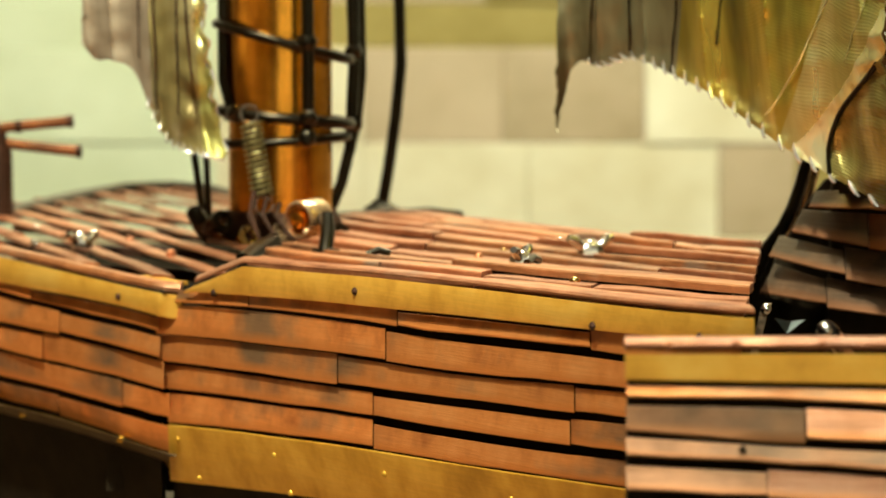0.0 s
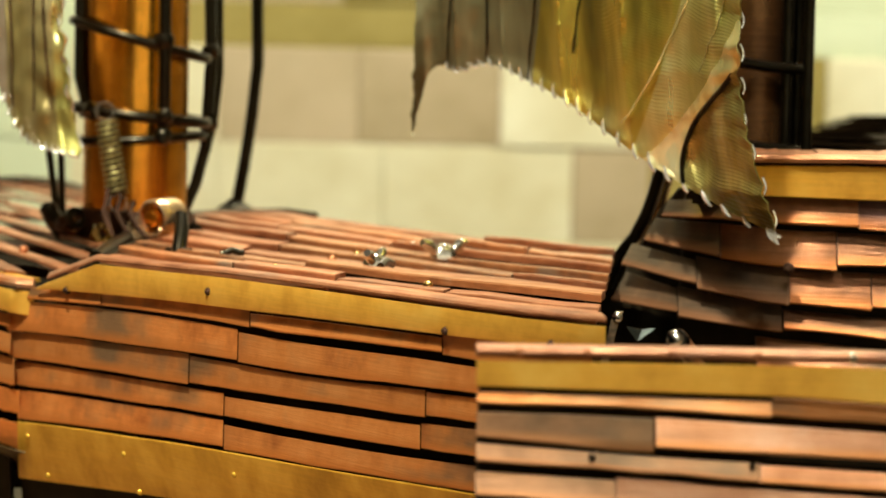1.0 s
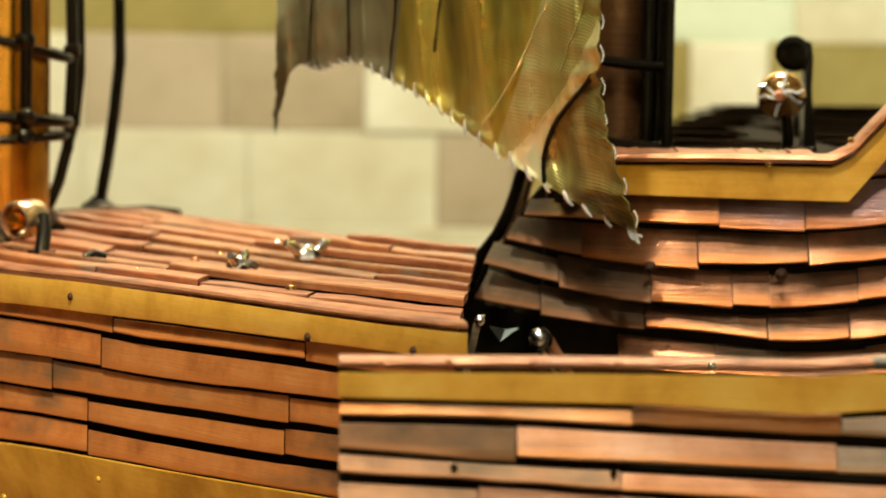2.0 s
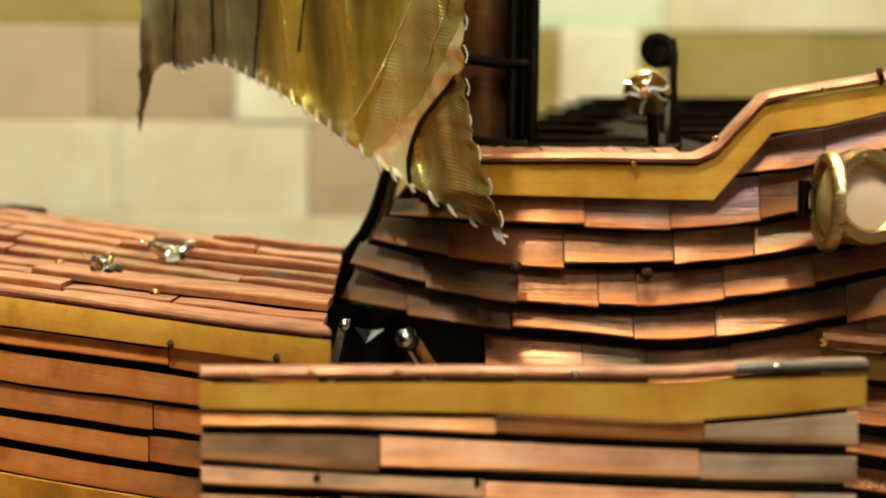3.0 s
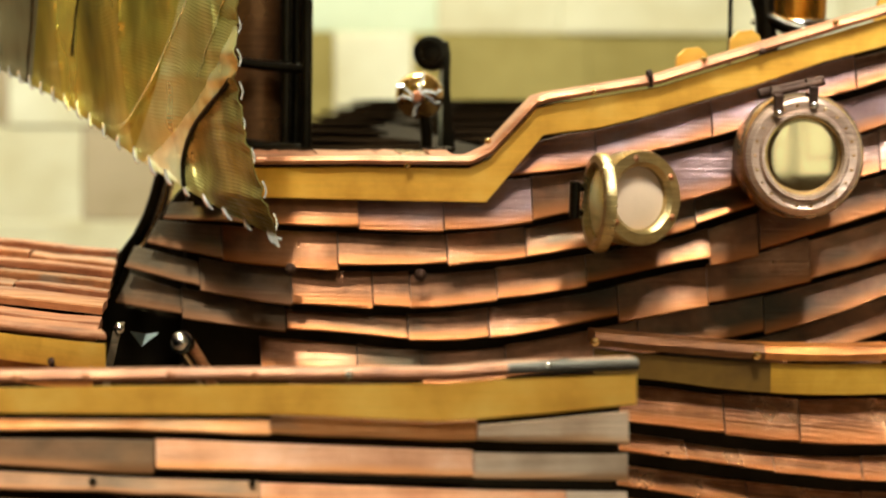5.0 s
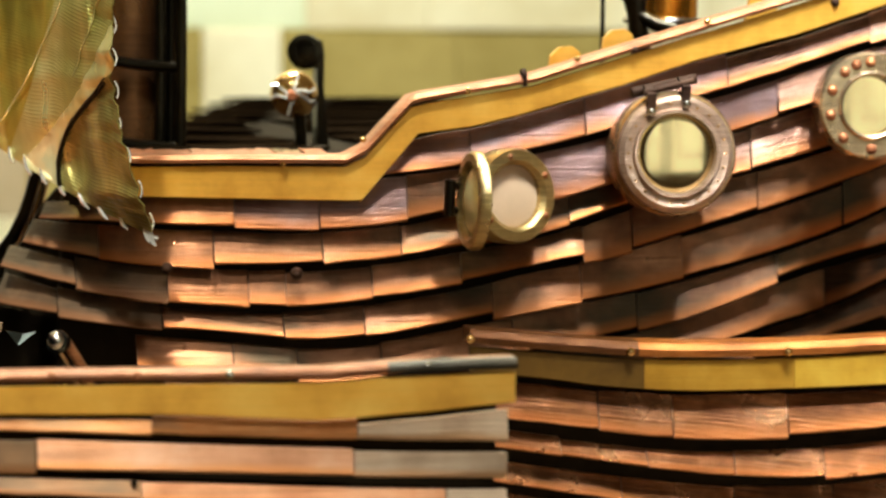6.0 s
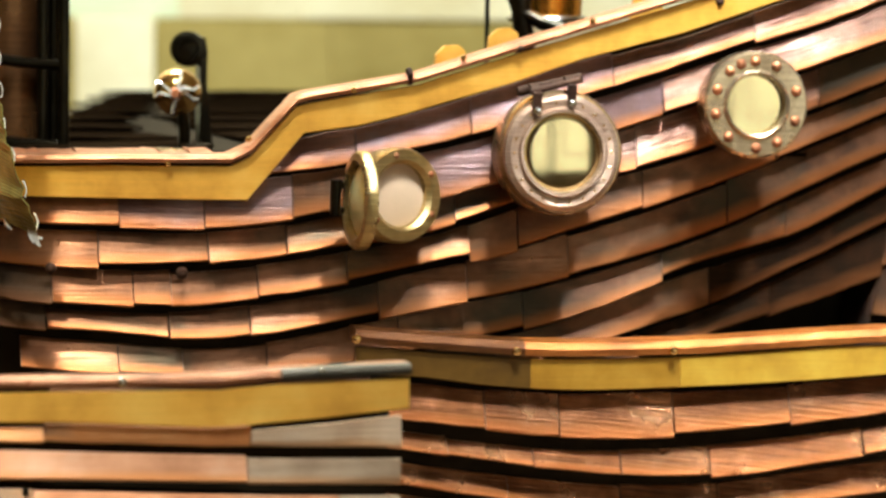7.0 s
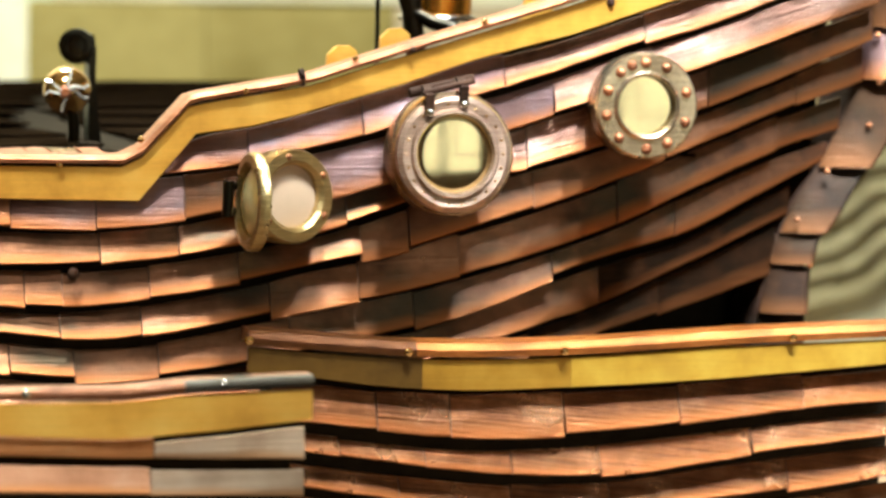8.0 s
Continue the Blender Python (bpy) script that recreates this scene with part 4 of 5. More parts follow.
for p in ((-0.0655, 1.070, 1.2180), (-0.0424, 1.066, 1.2168), (-0.0426, 1.066, 1.2405), (-0.0287, 1.092, 1.2372), (-0.0290, 1.092, 1.2145), (-0.0427, 1.067, 1.2105)):
    bm = bmesh.new()
    bmesh.ops.create_icosphere(bm, subdivisions=2, radius=0.0031, matrix=Matrix.Translation(p))
    for v in bm.verts:
        v.co += (v.co - Vector(p)) * 0.25 * noise.noise(v.co * 900)
    part("weld_bead", bm, IRON, mast)
# stay behind the mast, with its foot
bm = bmesh.new()
tube(bm, [(-0.0156, 1.190, 1.30), (-0.0153, 1.190, 1.2544), (-0.0148, 1.190, 1.232), (-0.0166, 1.190, 1.2133), (-0.0190, 1.190, 1.196), (-0.0217, 1.190, 1.1800)], 0.0021, 10)
stay = part("stay", bm, IRON, ship, "bent black iron stay")
bm = bmesh.new()
spin(bm, [(0.0066, 0.0), (0.0060, 0.002), (0.0035, 0.0035), (0.0022, 0.005)], (-0.0218, 1.190, 1.1795), (0, 0, 1), 16)
part("stay_foot", bm, IRON, stay)

# coil spring that ties the sail to the mast
bm = bmesh.new()
a, b = Vector((-0.0602, 1.062, 1.2152)), Vector((-0.0566, 1.062, 1.1925))
ax = (b - a).normalized()
u = ax.cross(Vector((0, 1, 0))).normalized()
v = ax.cross(u)
tube(bm, [a.lerp(b, k / 380) + 0.0034 * (math.cos(k * 0.215) * u + math.sin(k * 0.215) * v) for k in range(381)], 0.00036, 6)
spring = part("spring", bm, SPRING, ship, "coiled brass spring")
# added tube, its dark colour stands for shade inside the coil
bm = bmesh.new()
tube(bm, [a, a.lerp(b, 0.5), b], 0.0025, 12)
part("core", bm, BRASS_DIM, spring, "dark tube for the shaded inside of the coil")
for p, q in ((a, -1), (b, 1)):
    bm = bmesh.new()
    c = p + ax * q * 0.003
    tube(bm, [c + 0.0028 * (math.cos(t) * u + math.sin(t) * ax) for t in np.linspace(0, 6.0, 22)], 0.0004, 6)
    part("hook", bm, STEEL, spring)

# roller at the foot of the mast
bm = bmesh.new()
axis = Vector((-0.62, -0.78, -0.06)).normalized()
ring(bm, [(0.0054, -0.005), (0.0057, -0.0042), (0.0057, 0.0040), (0.0052, 0.0048), (0.0047, 0.0048), (0.0043, 0.0040), (0.0043, -0.005)], (-0.0395, 0.992, 1.1896), axis, 32)
roller = part("roller", bm, BRONZE, ship, "polished brass roller with a copper bolt")
bm = bmesh.new()
spin(bm, [(0.0012, -0.003), (0.0030, -0.002), (0.0031, 0.0036), (0.0024, 0.0054), (0.0010, 0.0060)], (-0.0395, 0.992, 1.1896), axis, 20)
part("bolt", bm, PIPE, roller, "polished copper bolt")
bm = bmesh.new()
tube(bm, [(-0.0340, 0.988, 1.1905), (-0.0335, 0.983, 1.186), (-0.0342, 0.978, 1.1800)], 0.0022, 10)
tube(bm, [(-0.0375, 0.981, 1.1802), (-0.0305, 0.975, 1.1806)], 0.0014, 8)
part("roller_post", bm, IRON, roller, "black iron post")
# dark shackle beside the mast
bm = bmesh.new()
for k in range(3):
    tube(bm, [(-0.0590 + 0.004 * k, 1.058, 1.1940 - 0.002 * k), (-0.0600 + 0.004 * k, 1.052, 1.1870), (-0.0570 + 0.005 * k, 1.05, 1.1800)], 0.0008, 8)
part("shackle", bm, COPPER_DARK, ship, "dark tangled shackle")
# loose nuts and washers lashed at the foot of the mast
for k in range(7):
    a = radians(150 + 32 * k)
    c = Vector((-0.0522 + 0.021 * math.cos(a), 1.070 + 0.016 * math.sin(a), 1.1800 + 0.0022 * (k % 3)))
    bm = bmesh.new()
    ring(bm, [(0.0036, -0.0012), (0.0036, 0.0012), (0.0018, 0.0014), (0.0018, -0.0014)], c, (math.cos(a + k), math.sin(a) - 0.4, 0.5), 6 if k % 2 else 16)
    part("nut", bm, (BRONZE, COPPER_DARK, IRON, GOLD)[k % 4], ship, "tarnished nut at the foot of the mast")
# lashing post left of the mast
bm = bmesh.new()
tube(bm, [(-0.0800, 1.09, 1.205), (-0.0780, 1.09, 1.19), (-0.0765, 1.09, 1.178)], 0.0012, 8)
tube(bm, [(-0.0760, 1.088, 1.205), (-0.0755, 1.088, 1.19), (-0.0750, 1.088, 1.178)], 0.0011, 8)
tube(bm, [(-0.0795, 1.085, 1.186), (-0.0770, 1.08, 1.182), (-0.0735, 1.08, 1.1775)], 0.0030, 8)
part("lashing_post", bm, IRON, ship, "dark lashing post")

# forked copper bars at the stern
bm = bmesh.new()
tube(bm, [(-0.170, 1.2, 1.2055), (-0.155, 1.2, 1.2092), (-0.1318, 1.2, 1.2114)], 0.0019, 10)
tube(bm, [(-0.170, 1.2, 1.2055), (-0.150, 1.2, 1.2030), (-0.1289, 1.2, 1.2006)], 0.0019, 10)
fork = part("forked_bar", bm, CAP_UMBER, ship, "forked copper bars")
bm = bmesh.new()
tube(bm, [(-0.158, 1.2, 1.2105), (-0.1575, 1.2, 1.20), (-0.1565, 1.2, 1.186), (-0.158, 1.2, 1.1760)], 0.004, 10, [0.0022, 0.0050, 0.0042, 0.006])
part("bar_post", bm, COPPER_DARK, fork, "dark copper post")
for k in range(3):
    bm = bmesh.new()
    spin(bm, [(0.0022, -0.001), (0.0024, 0.0), (0.0022, 0.001)], [(-0.1318, 1.2, 1.2114), (-0.1289, 1.2, 1.2006), (-0.150, 1.199, 1.2095)][k], (1, 0, 0.05), 12)
    part("bar_end", bm, COPPER_DARK, fork)

# second mast, the sail's shade put into its dark brown, with iron rods
bm = bmesh.new()
spin(bm, [(0.0126, 0.0), (0.0126, 0.2)], (0.1352, 1.012, 1.206), (0, 0, 1), 32)
mast2 = part("mast", bm, MAST_SHADED, ship, "copper pipe mast, darkened for the sail's shade")
for x, y in ((0.1440, 1.000), (0.1478, 1.004), (0.1500, 0.998)):
    bm = bmesh.new()
    tube(bm, [(x, y, 1.207), (x + 0.0002, y, 1.235), (x, y, 1.30)], 0.0017, 8)
    part("rod", bm, IRON, mast2, "black iron rod")
for z in (1.2375, 1.2135):
    bm = bmesh.new()
    tube(bm, [(0.126, 0.994, z + 0.0015), (0.137, 0.996, z), (0.1500, 0.999, z - 0.001)], 0.0016, 8)
    part("crossbar", bm, IRON, mast2, "black iron crossbar")

# ball lamp on its post, and the black scroll behind it
bm = bmesh.new()
bmesh.ops.create_uvsphere(bm, u_segments=32, v_segments=18, radius=0.0072, matrix=Matrix.Translation((0.1830, 0.99, 1.2290)))
ball = part("ball_lamp", bm, GOLD, ship, "polished copper ball with a wire star")
for k, (dx, dz) in enumerate(((1, -0.35), (1, 0.25), (0.2, 1))):
    bm = bmesh.new()
    d = Vector((dx, 0, dz)).normalized()
    tube(bm, [Vector((0.1815, 0.9822, 1.2295)) + d * s + Vector((0, 0.09 * s * s / 0.0062, 0.0008 * math.sin(s * 900))) for s in np.linspace(-0.0068, 0.0068, 9)], 0.0005, 6)
    part("wire", bm, WIRE, ball, "bright steel wire")
bm = bmesh.new()
spin(bm, [(0.0020, 0), (0.0020, 0.002), (0.0012, 0.003)], (0.1812, 0.9845, 1.2288), (-0.15, -1, 0), 14)
part("bolt", bm, COPPER_PINK, ball)
bm = bmesh.new()
tube(bm, [(0.1848, 0.992, 1.225), (0.1856, 0.992, 1.2165), (0.1855, 0.992, 1.2120)], 0.0018, 10)
tube(bm, [(0.1835, 0.988, 1.2125), (0.1930, 0.990, 1.2124)], 0.0013, 8)
part("post", bm, IRON, ball, "black iron post")
bm = bmesh.new()
spin(bm, [(0.0040, 0.0035), (0.0054, 0.003), (0.0056, -0.004), (0.0050, -0.005)], (0.1937, 1.03, 1.2408), (-0.25, -1, 0.05), 28)
scroll = part("scroll", bm, IRON, ship, "black iron scroll")
bm = bmesh.new()
ring(bm, [(0.0037, 0.0030), (0.0037, 0.0042), (0.0028, 0.0042), (0.0028, 0.0030)], (0.1937, 1.03, 1.2408), (-0.25, -1, 0.05), 24)
part("scroll_ring", bm, IRON, scroll)
bm = bmesh.new()
loft(bm, [[(0.1970 + o, y, z) for o, y in ((0, 1.027), (0.0032 + e, 1.027), (0.0032 + e, 1.034), (0, 1.034))] for z, e in ((1.2445, -0.0016), (1.2400, -0.0008), (1.2300, -0.0010), (1.2220, -0.0004), (1.2110, 0.001))])
part("scroll_stem", bm, IRON, scroll)

# deck fittings: wing nuts, screws and cleats


def wing_nut(at, turn, size=1.0):
    at = Vector(at)
    bm = bmesh.new()
    spin(bm, [(0.0030 * size, 0), (0.0030 * size, 0.0014 * size), (0.0018 * size, 0.003 * size), (0.0009 * size, 0.0036 * size)], at, (0, 0, 1), 6)
    nut = part("wing_nut", bm, STEEL, ship, "bright steel wing nut")
    for s in (-1, 1):
        bm = bmesh.new()
        d = Vector((math.cos(turn) * s, math.sin(turn) * s, 0))
        tube(bm, [at + d * 0.002 * size + Vector((0, 0, 0.0015 * size)), at + d * 0.0042 * size + Vector((0, 0, 0.0034 * size)), at + d * 0.0058 * size + Vector((0, 0, 0.0040 * size))], 0.001, 8, [0.0010 * size, 0.0014 * size, 0.0009 * size])
        part("wing", bm, STEEL, nut)


def deck_spot(x, y, lift=0.0004):
    rel = Vector((x, y)) - origin
    return (x, y, 1.1806 + 0.0172 * max(rel.dot(along), 0) + lift)


wing_nut(deck_spot(0.0416, 0.955), 0.5, 1.25)
wing_nut(deck_spot(0.0212, 0.912), 1.2, 1.1)
wing_nut((-0.1115, 1.045, 1.1772), 0.9, 1.1)
for x, y, m in ((0.0330, 0.846, GOLD), (-0.0199, 0.960, STEEL), (0.0354, 1.026, STEEL), (0.0174, 0.978, GOLD), (0.0604, 0.960, COPPER), (0.0100, 0.955, COPPER), (-0.0059, 0.909, GOLD), (0.0480, 0.985, COPPER)):
    p = deck_spot(x, y, 0.0002)
    rivet(ship, p, 0.0014, m, (0, -0.2, 1), "deck_screw")
for x, y in ((-0.1361, 1.134), (-0.118, 1.10), (-0.1132, 1.094), (-0.100, 1.08), (-0.082, 1.02), (-0.128, 1.06)):
    rivet(ship, (x, y, 1.1776), 0.0015, STEEL if x < -0.11 else COPPER_PINK, (0, -0.2, 1), "deck_screw")
for a, b in (((-0.0215, 0.955), (-0.0150, 0.956)), ((0.0260, 0.920), (0.0225, 0.905))):
    bm = bmesh.new()
    p, q = Vector(deck_spot(*a, 0.001)), Vector(deck_spot(*b, 0.0012))
    tube(bm, [p, p.lerp(q, 0.5) + Vector((0, 0, 0.0012)), q], 0.0011, 8)
    part("cleat", bm, IRON, ship, "small black cleat")

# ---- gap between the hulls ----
# black sheet added to keep the space between the hulls in shade
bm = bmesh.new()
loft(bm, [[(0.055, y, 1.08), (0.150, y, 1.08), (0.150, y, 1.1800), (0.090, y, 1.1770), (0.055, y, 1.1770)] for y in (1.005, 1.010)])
part("bulkhead", bm, DARK, ship, "black backing that darkens the gap between hulls")
# small lamp on two stalks in the dark gap
lens_at, lens_ax = Vector((0.1045, 0.9250, 1.1630)), Vector((-0.55, -0.80, 0.25))
bm = bmesh.new()
spin(bm, [(0.0012, 0.0045), (0.0026, 0.0030), (0.0034, 0.0), (0.0030, -0.0012), (0.0026, -0.0012)][::-1], lens_at + Vector((0.001, 0.003, -0.0008)), -lens_ax, 24)
lens = part("lamp_housing", bm, LENS_STEEL, ship, "small steel lamp in the dark gap")
bm = bmesh.new()
spin(bm, [(0.0026, 0.0), (0.0024, 0.0008), (0.0017, 0.0015), (0.0009, 0.0019), (0.0002, 0.0020)], lens_at, lens_ax, 24)
part("lens", bm, STEEL, lens, "bright round lens")
for dx, r in ((0.0, 0.0016), (-0.0034, 0.0007)):
    bm = bmesh.new()
    tube(bm, [(0.1078 + dx, 0.930, 1.1622), (0.1105 + dx, 0.931, 1.1580), (0.1135 + dx, 0.934, 1.1535), (0.1160 + dx, 0.940, 1.1480)], r, 10)
    part("stalk", bm, BRONZE if dx else COPPER, lens, "worn bronze stalk")
# bent shard of steel sheet
bm = bmesh.new()
loft(bm, [[(0.0885, y, 1.1685), (0.0915, y - 0.001, 1.1645), (0.0965, y, 1.1682), (0.0930, y + 0.001, 1.1676)] for y in (0.9000, 0.9008)])
part("shard", bm, LENS_STEEL, ship, "bent shard of steel sheet", smooth=False)
# bracket at the end of the middle deck
bm = bmesh.new()
loft(bm, [[(x - 0.0009, 0.7990, z), (x + 0.0009, 0.7985, z), (x + 0.0011, 0.8000, z), (x - 0.0008, 0.8004, z)] for x, z in ((0.0768, 1.1812), (0.0758, 1.1790), (0.0748, 1.1745), (0.0736, 1.1690), (0.0730, 1.1600))])
bracket = part("bracket", bm, BRONZE, ship, "worn bronze bracket")
rivet(bracket, (0.0764, 0.7984, 1.1800), 0.0013, STEEL, (0.1, -1, 0.3), "bolt")
# black stem bar and brass tube at the end of the main hull
bm = bmesh.new()
tube(bm, [(0.1075, 0.99, 1.225), (0.1062, 0.99, 1.2063), (0.1045, 0.99, 1.1995), (0.1023, 0.99, 1.193), (0.0992, 0.99, 1.1868), (0.0945, 0.99, 1.1805), (0.091, 0.99, 1.172)], 0.0019, 10)
part("stem_bar", bm, IRON, ship, "curved black iron stem bar")
bm = bmesh.new()
tube(bm, [(0.1105, 0.995, 1.23), (0.1088, 0.995, 1.2053), (0.1062, 0.995, 1.1937), (0.102, 0.995, 1.182)], 0.0022, 10)
part("brass_tube", bm, BRONZE, ship, "worn brass tube")

# ---- portholes ----


def pane(parent, centre, axis, r, swell, mat, label):
    bm = bmesh.new()
    spin(bm, [(r * k, swell * (1 - k * k)) for k in (1.0, 0.85, 0.7, 0.5, 0.3, 0.1)], centre, axis, 36)
    return part("pane", bm, mat, parent, label)


def mirror_glass(name, colour, rough):
    m, nt, b = material(name)
    n = noise_tex(nt, 90, 3, 0.5, coords(nt, (1, 1, 1)))
    b.inputs["Base Color"].default_value = (*colour, 1)
    b.inputs["Metallic"].default_value = 1.0
    nt.links.new(ramp(nt, n.outputs["Fac"], [(0.3, (rough * 0.6,) * 3), (0.8, (rough * 1.6,) * 3)]).outputs[0], b.inputs["Roughness"])
    return m


GILT = plain("gilt_glass", (0.80, 0.70, 0.34), 0.22, 0.5)
PANE = mirror_glass("backed_glass", (0.88, 0.74, 0.42), 0.13)
# open porthole with a pale disc, its door swung aside
c1 = Vector((0.2297, 0.9040, 1.2040))
ax1 = Vector((0.36, -0.93, 0.06))
bm = bmesh.new()
ring(bm, [(0.0132, -0.006), (0.0134, 0), (0.0128, 0.0014), (0.0100, 0.0016), (0.0088, 0.0004), (0.0087, -0.004)], c1, ax1, 48)
port = part("porthole", bm, RING_OLIVE, ship, "open bronze porthole with a pale disc")
bm = bmesh.new()
spin(bm, [(0.0089, -0.003), (0.0089, -0.0012), (0.0084, -0.0010)], c1, ax1, 40)
part("disc", bm, DISC, port, "pale tan disc")
q = ax1.normalized().to_track_quat("Z", "Y")
for deg in (100, 215, 330, 30):
    p = c1 + q @ Vector((0.0112 * math.cos(radians(deg)), 0.0112 * math.sin(radians(deg)), 0.0012))
    rivet(port, p, 0.0011, COPPER, ax1)
c2 = Vector((0.2156, 0.8930, 1.2034))
ax2 = Vector((-0.998, -0.035, 0.03))
bm = bmesh.new()
ring(bm, [(0.0136, -0.0014), (0.0137, 0.0006), (0.0130, 0.0016), (0.0110, 0.0018), (0.0098, 0.0008), (0.0098, -0.0014)], c2, ax2, 48)
door = part("porthole_door", bm, RING_OLIVE, port, "open round bronze door")
pane(door, c2, ax2, 0.0100, 0.0024, GILT, "small round gilt glass")
bm = bmesh.new()
tube(bm, [(0.2112, 0.903, 1.2085), (0.2110, 0.903, 1.1985)], 0.0016, 10)
tube(bm, [(0.2112, 0.903, 1.2070), (0.2150, 0.905, 1.2070)], 0.0012, 8)
tube(bm, [(0.2112, 0.903, 1.2000), (0.2150, 0.905, 1.2000)], 0.0012, 8)
part("hinge", bm, IRON, port, "black hinge")

# large closed porthole with a top hinge
c = Vector((0.2752, 0.9040, 1.2158))
ax = Vector((-0.05, -1, 0.06))
bm = bmesh.new()
ring(bm, [(0.0176, -0.006), (0.0176, 0.004), (0.0168, 0.0052), (0.0150, 0.0054), (0.0148, -0.006)], c, ax, 56)
port = part("porthole", bm, BRONZE, ship, "large hinged bronze porthole with a bulging glass")
cf = c + Vector((-0.0008, -0.0052, 0.0002))
bm = bmesh.new()
ring(bm, [(0.0166, 0.0), (0.0164, 0.0022), (0.0150, 0.0032), (0.0128, 0.0030), (0.0122, 0.0040), (0.0114, 0.0040), (0.0109, 0.0026), (0.0109, 0)], cf, ax, 56)
front = part("porthole_ring", bm, RING_FACE, port, "worn bronze ring")
bm = bmesh.new()
spin(bm, [(0.0111, -0.0010), (0.0111, 0.0012), (0.0107, 0.0007), (0.0104, 0.0008)] + [(0.0102 * k, 0.0009 + 0.0009 * (1 - k * k)) for k in (1.0, 0.9, 0.8, 0.65, 0.5, 0.3, 0.1)], cf + Vector((0, -0.0012, 0)), Vector((-0.05, -1, 0.02)), 48)
part("pane", bm, PANE, front, "bulging round glass")
q = ax.normalized().to_track_quat("Z", "Y")
for k in range(22):
    a = 2 * math.pi * k / 22
    rivet(front, cf + q @ Vector((0.0140 * math.cos(a), 0.0140 * math.sin(a), 0.0029)), 0.0005, GOLD, ax, "stud")
top = c + Vector((-0.0035, -0.008, 0.0176))
for dx in (-0.0050, 0.0050):
    bm = bmesh.new()
    loft(bm, [[(top.x + dx - 0.0012, y, z + 0.22 * dx), (top.x + dx + 0.0012, y, z + 0.22 * dx), (top.x + dx + 0.0012, y + 0.0016, z + 0.22 * dx), (top.x + dx - 0.0012, y + 0.0016, z + 0.22 * dx)] for y, z in ((top.y, top.z - 0.005), (top.y - 0.0008, top.z + 0.0005), (top.y + 0.004, top.z + 0.0030))])
    part("hinge_arm", bm, COPPER_DARK, front)
    rivet(front, (top.x + dx, top.y - 0.0006, top.z - 0.0045 + 0.22 * dx), 0.0013, STEEL, ax, "hinge_bolt")
bm = bmesh.new()
tube(bm, [(top.x - 0.0068, top.y + 0.001, top.z - 0.0004), (top.x + 0.0075, top.y + 0.001, top.z + 0.0030)], 0.0009, 10)
part("hinge_pin", bm, COPPER_DARK, front)
bm = bmesh.new()
tube(bm, [(top.x - 0.0090, top.y + 0.006, top.z - 0.0005), (top.x + 0.0095, top.y + 0.006, top.z + 0.0035)], 0.0014, 8)
part("hinge_plate", bm, COPPER_DARK, front)

# riveted porthole
c = Vector((0.3350, 0.9075, 1.2292))
ax = Vector((-0.06, -1, 0.04))
q = ax.normalized().to_track_quat("Z", "Y")
bm = bmesh.new()
ring(bm, [(0.0153, -0.006), (0.0153, 0.0012), (0.0146, 0.0020), (0.0100, 0.0020), (0.0092, 0.0028), (0.0086, 0.0024), (0.0085, -0.002)], c, ax, 56)
port = part("porthole", bm, BRONZE, ship, "bronze porthole with a ring of copper rivets")
pane(port, c, ax, 0.0087, 0.00035, PANE, "round glass")
for deg in (62, 92, 112, 130, 160, 193, 228, 270, 300, 338, 18):
    a = radians(deg)
    rivet(port, c + q @ Vector((0.0124 * math.cos(a), 0.0124 * math.sin(a), 0.0020)), 0.0016, CAP_COPPER, ax)

# ---- stern post with folded plates ----
POST_INNER = [(1.1200, 0.3840), (1.1654, 0.3892), (1.1747, 0.3915), (1.1832, 0.3933), (1.1916, 0.3968), (1.2000, 0.4012), (1.2084, 0.4074), (1.2144, 0.4105), (1.2229, 0.4150), (1.2357, 0.4195), (1.2512, 0.4200), (1.2800, 0.4200)]
POST_OUTER = [(1.1200, 0.4005), (1.1656, 0.4025), (1.1742, 0.4032), (1.1793, 0.4041), (1.1861, 0.4061), (1.1937, 0.4123), (1.2021, 0.4174), (1.2060, 0.4206), (1.2132, 0.4257), (1.2183, 0.4288), (1.2300, 0.4290), (1.2800, 0.4292)]
post_in, post_out = bend(POST_INNER, False), bend(POST_OUTER, False)
bm = bmesh.new()
loft(bm, [[(post_in(z) - 0.003, 0.962, z), (post_in(z), 0.950, z), (post_out(z) - 0.001, 0.947, z), (post_out(z) - 0.001, 0.953, z), (post_in(z), 0.970, z)] for z in np.linspace(1.12, 1.275, 24)])
post = part("stern_post", bm, COPPER_DARK, ship, "folded dark copper stern post")


def post_plate(z0, z1, mat, lap):
    """A bent plate wrapped over the post, its lower end proud of the next."""
    bm = bmesh.new()
    uv = bm.loops.layers.uv.new("lap")
    up = {}
    loops = []
    n = 6
    for k in range(n + 1):
        u = k / n
        z = z0 + (z1 - z0) * u
        a, b, o = post_in(z) + 0.0003, post_out(z) + 0.0006, lap * (1 - u) + 0.0002
        w = b - a
        loops.append([(a, 0.9500 - o, z), (a + 0.3 * w, 0.9462 - o, z), (b - 0.0012, 0.9440 - o, z), (b, 0.9448 - o, z), (b, 0.9520 - o, z), (b - 0.0012, 0.9520 - o, z), (b - 0.0014, 0.9456 - o, z), (a + 0.3 * w, 0.9474 - o, z), (a, 0.9512 - o, z)])
    for k, ring_ in enumerate(loft(bm, loops)):
        for v in ring_:
            up[v] = k / n
    for f in bm.faces:
        for l in f.loops:
            l[uv].uv = (0.5, up[l.vert])
    return part("post_plate", bm, mat, post)


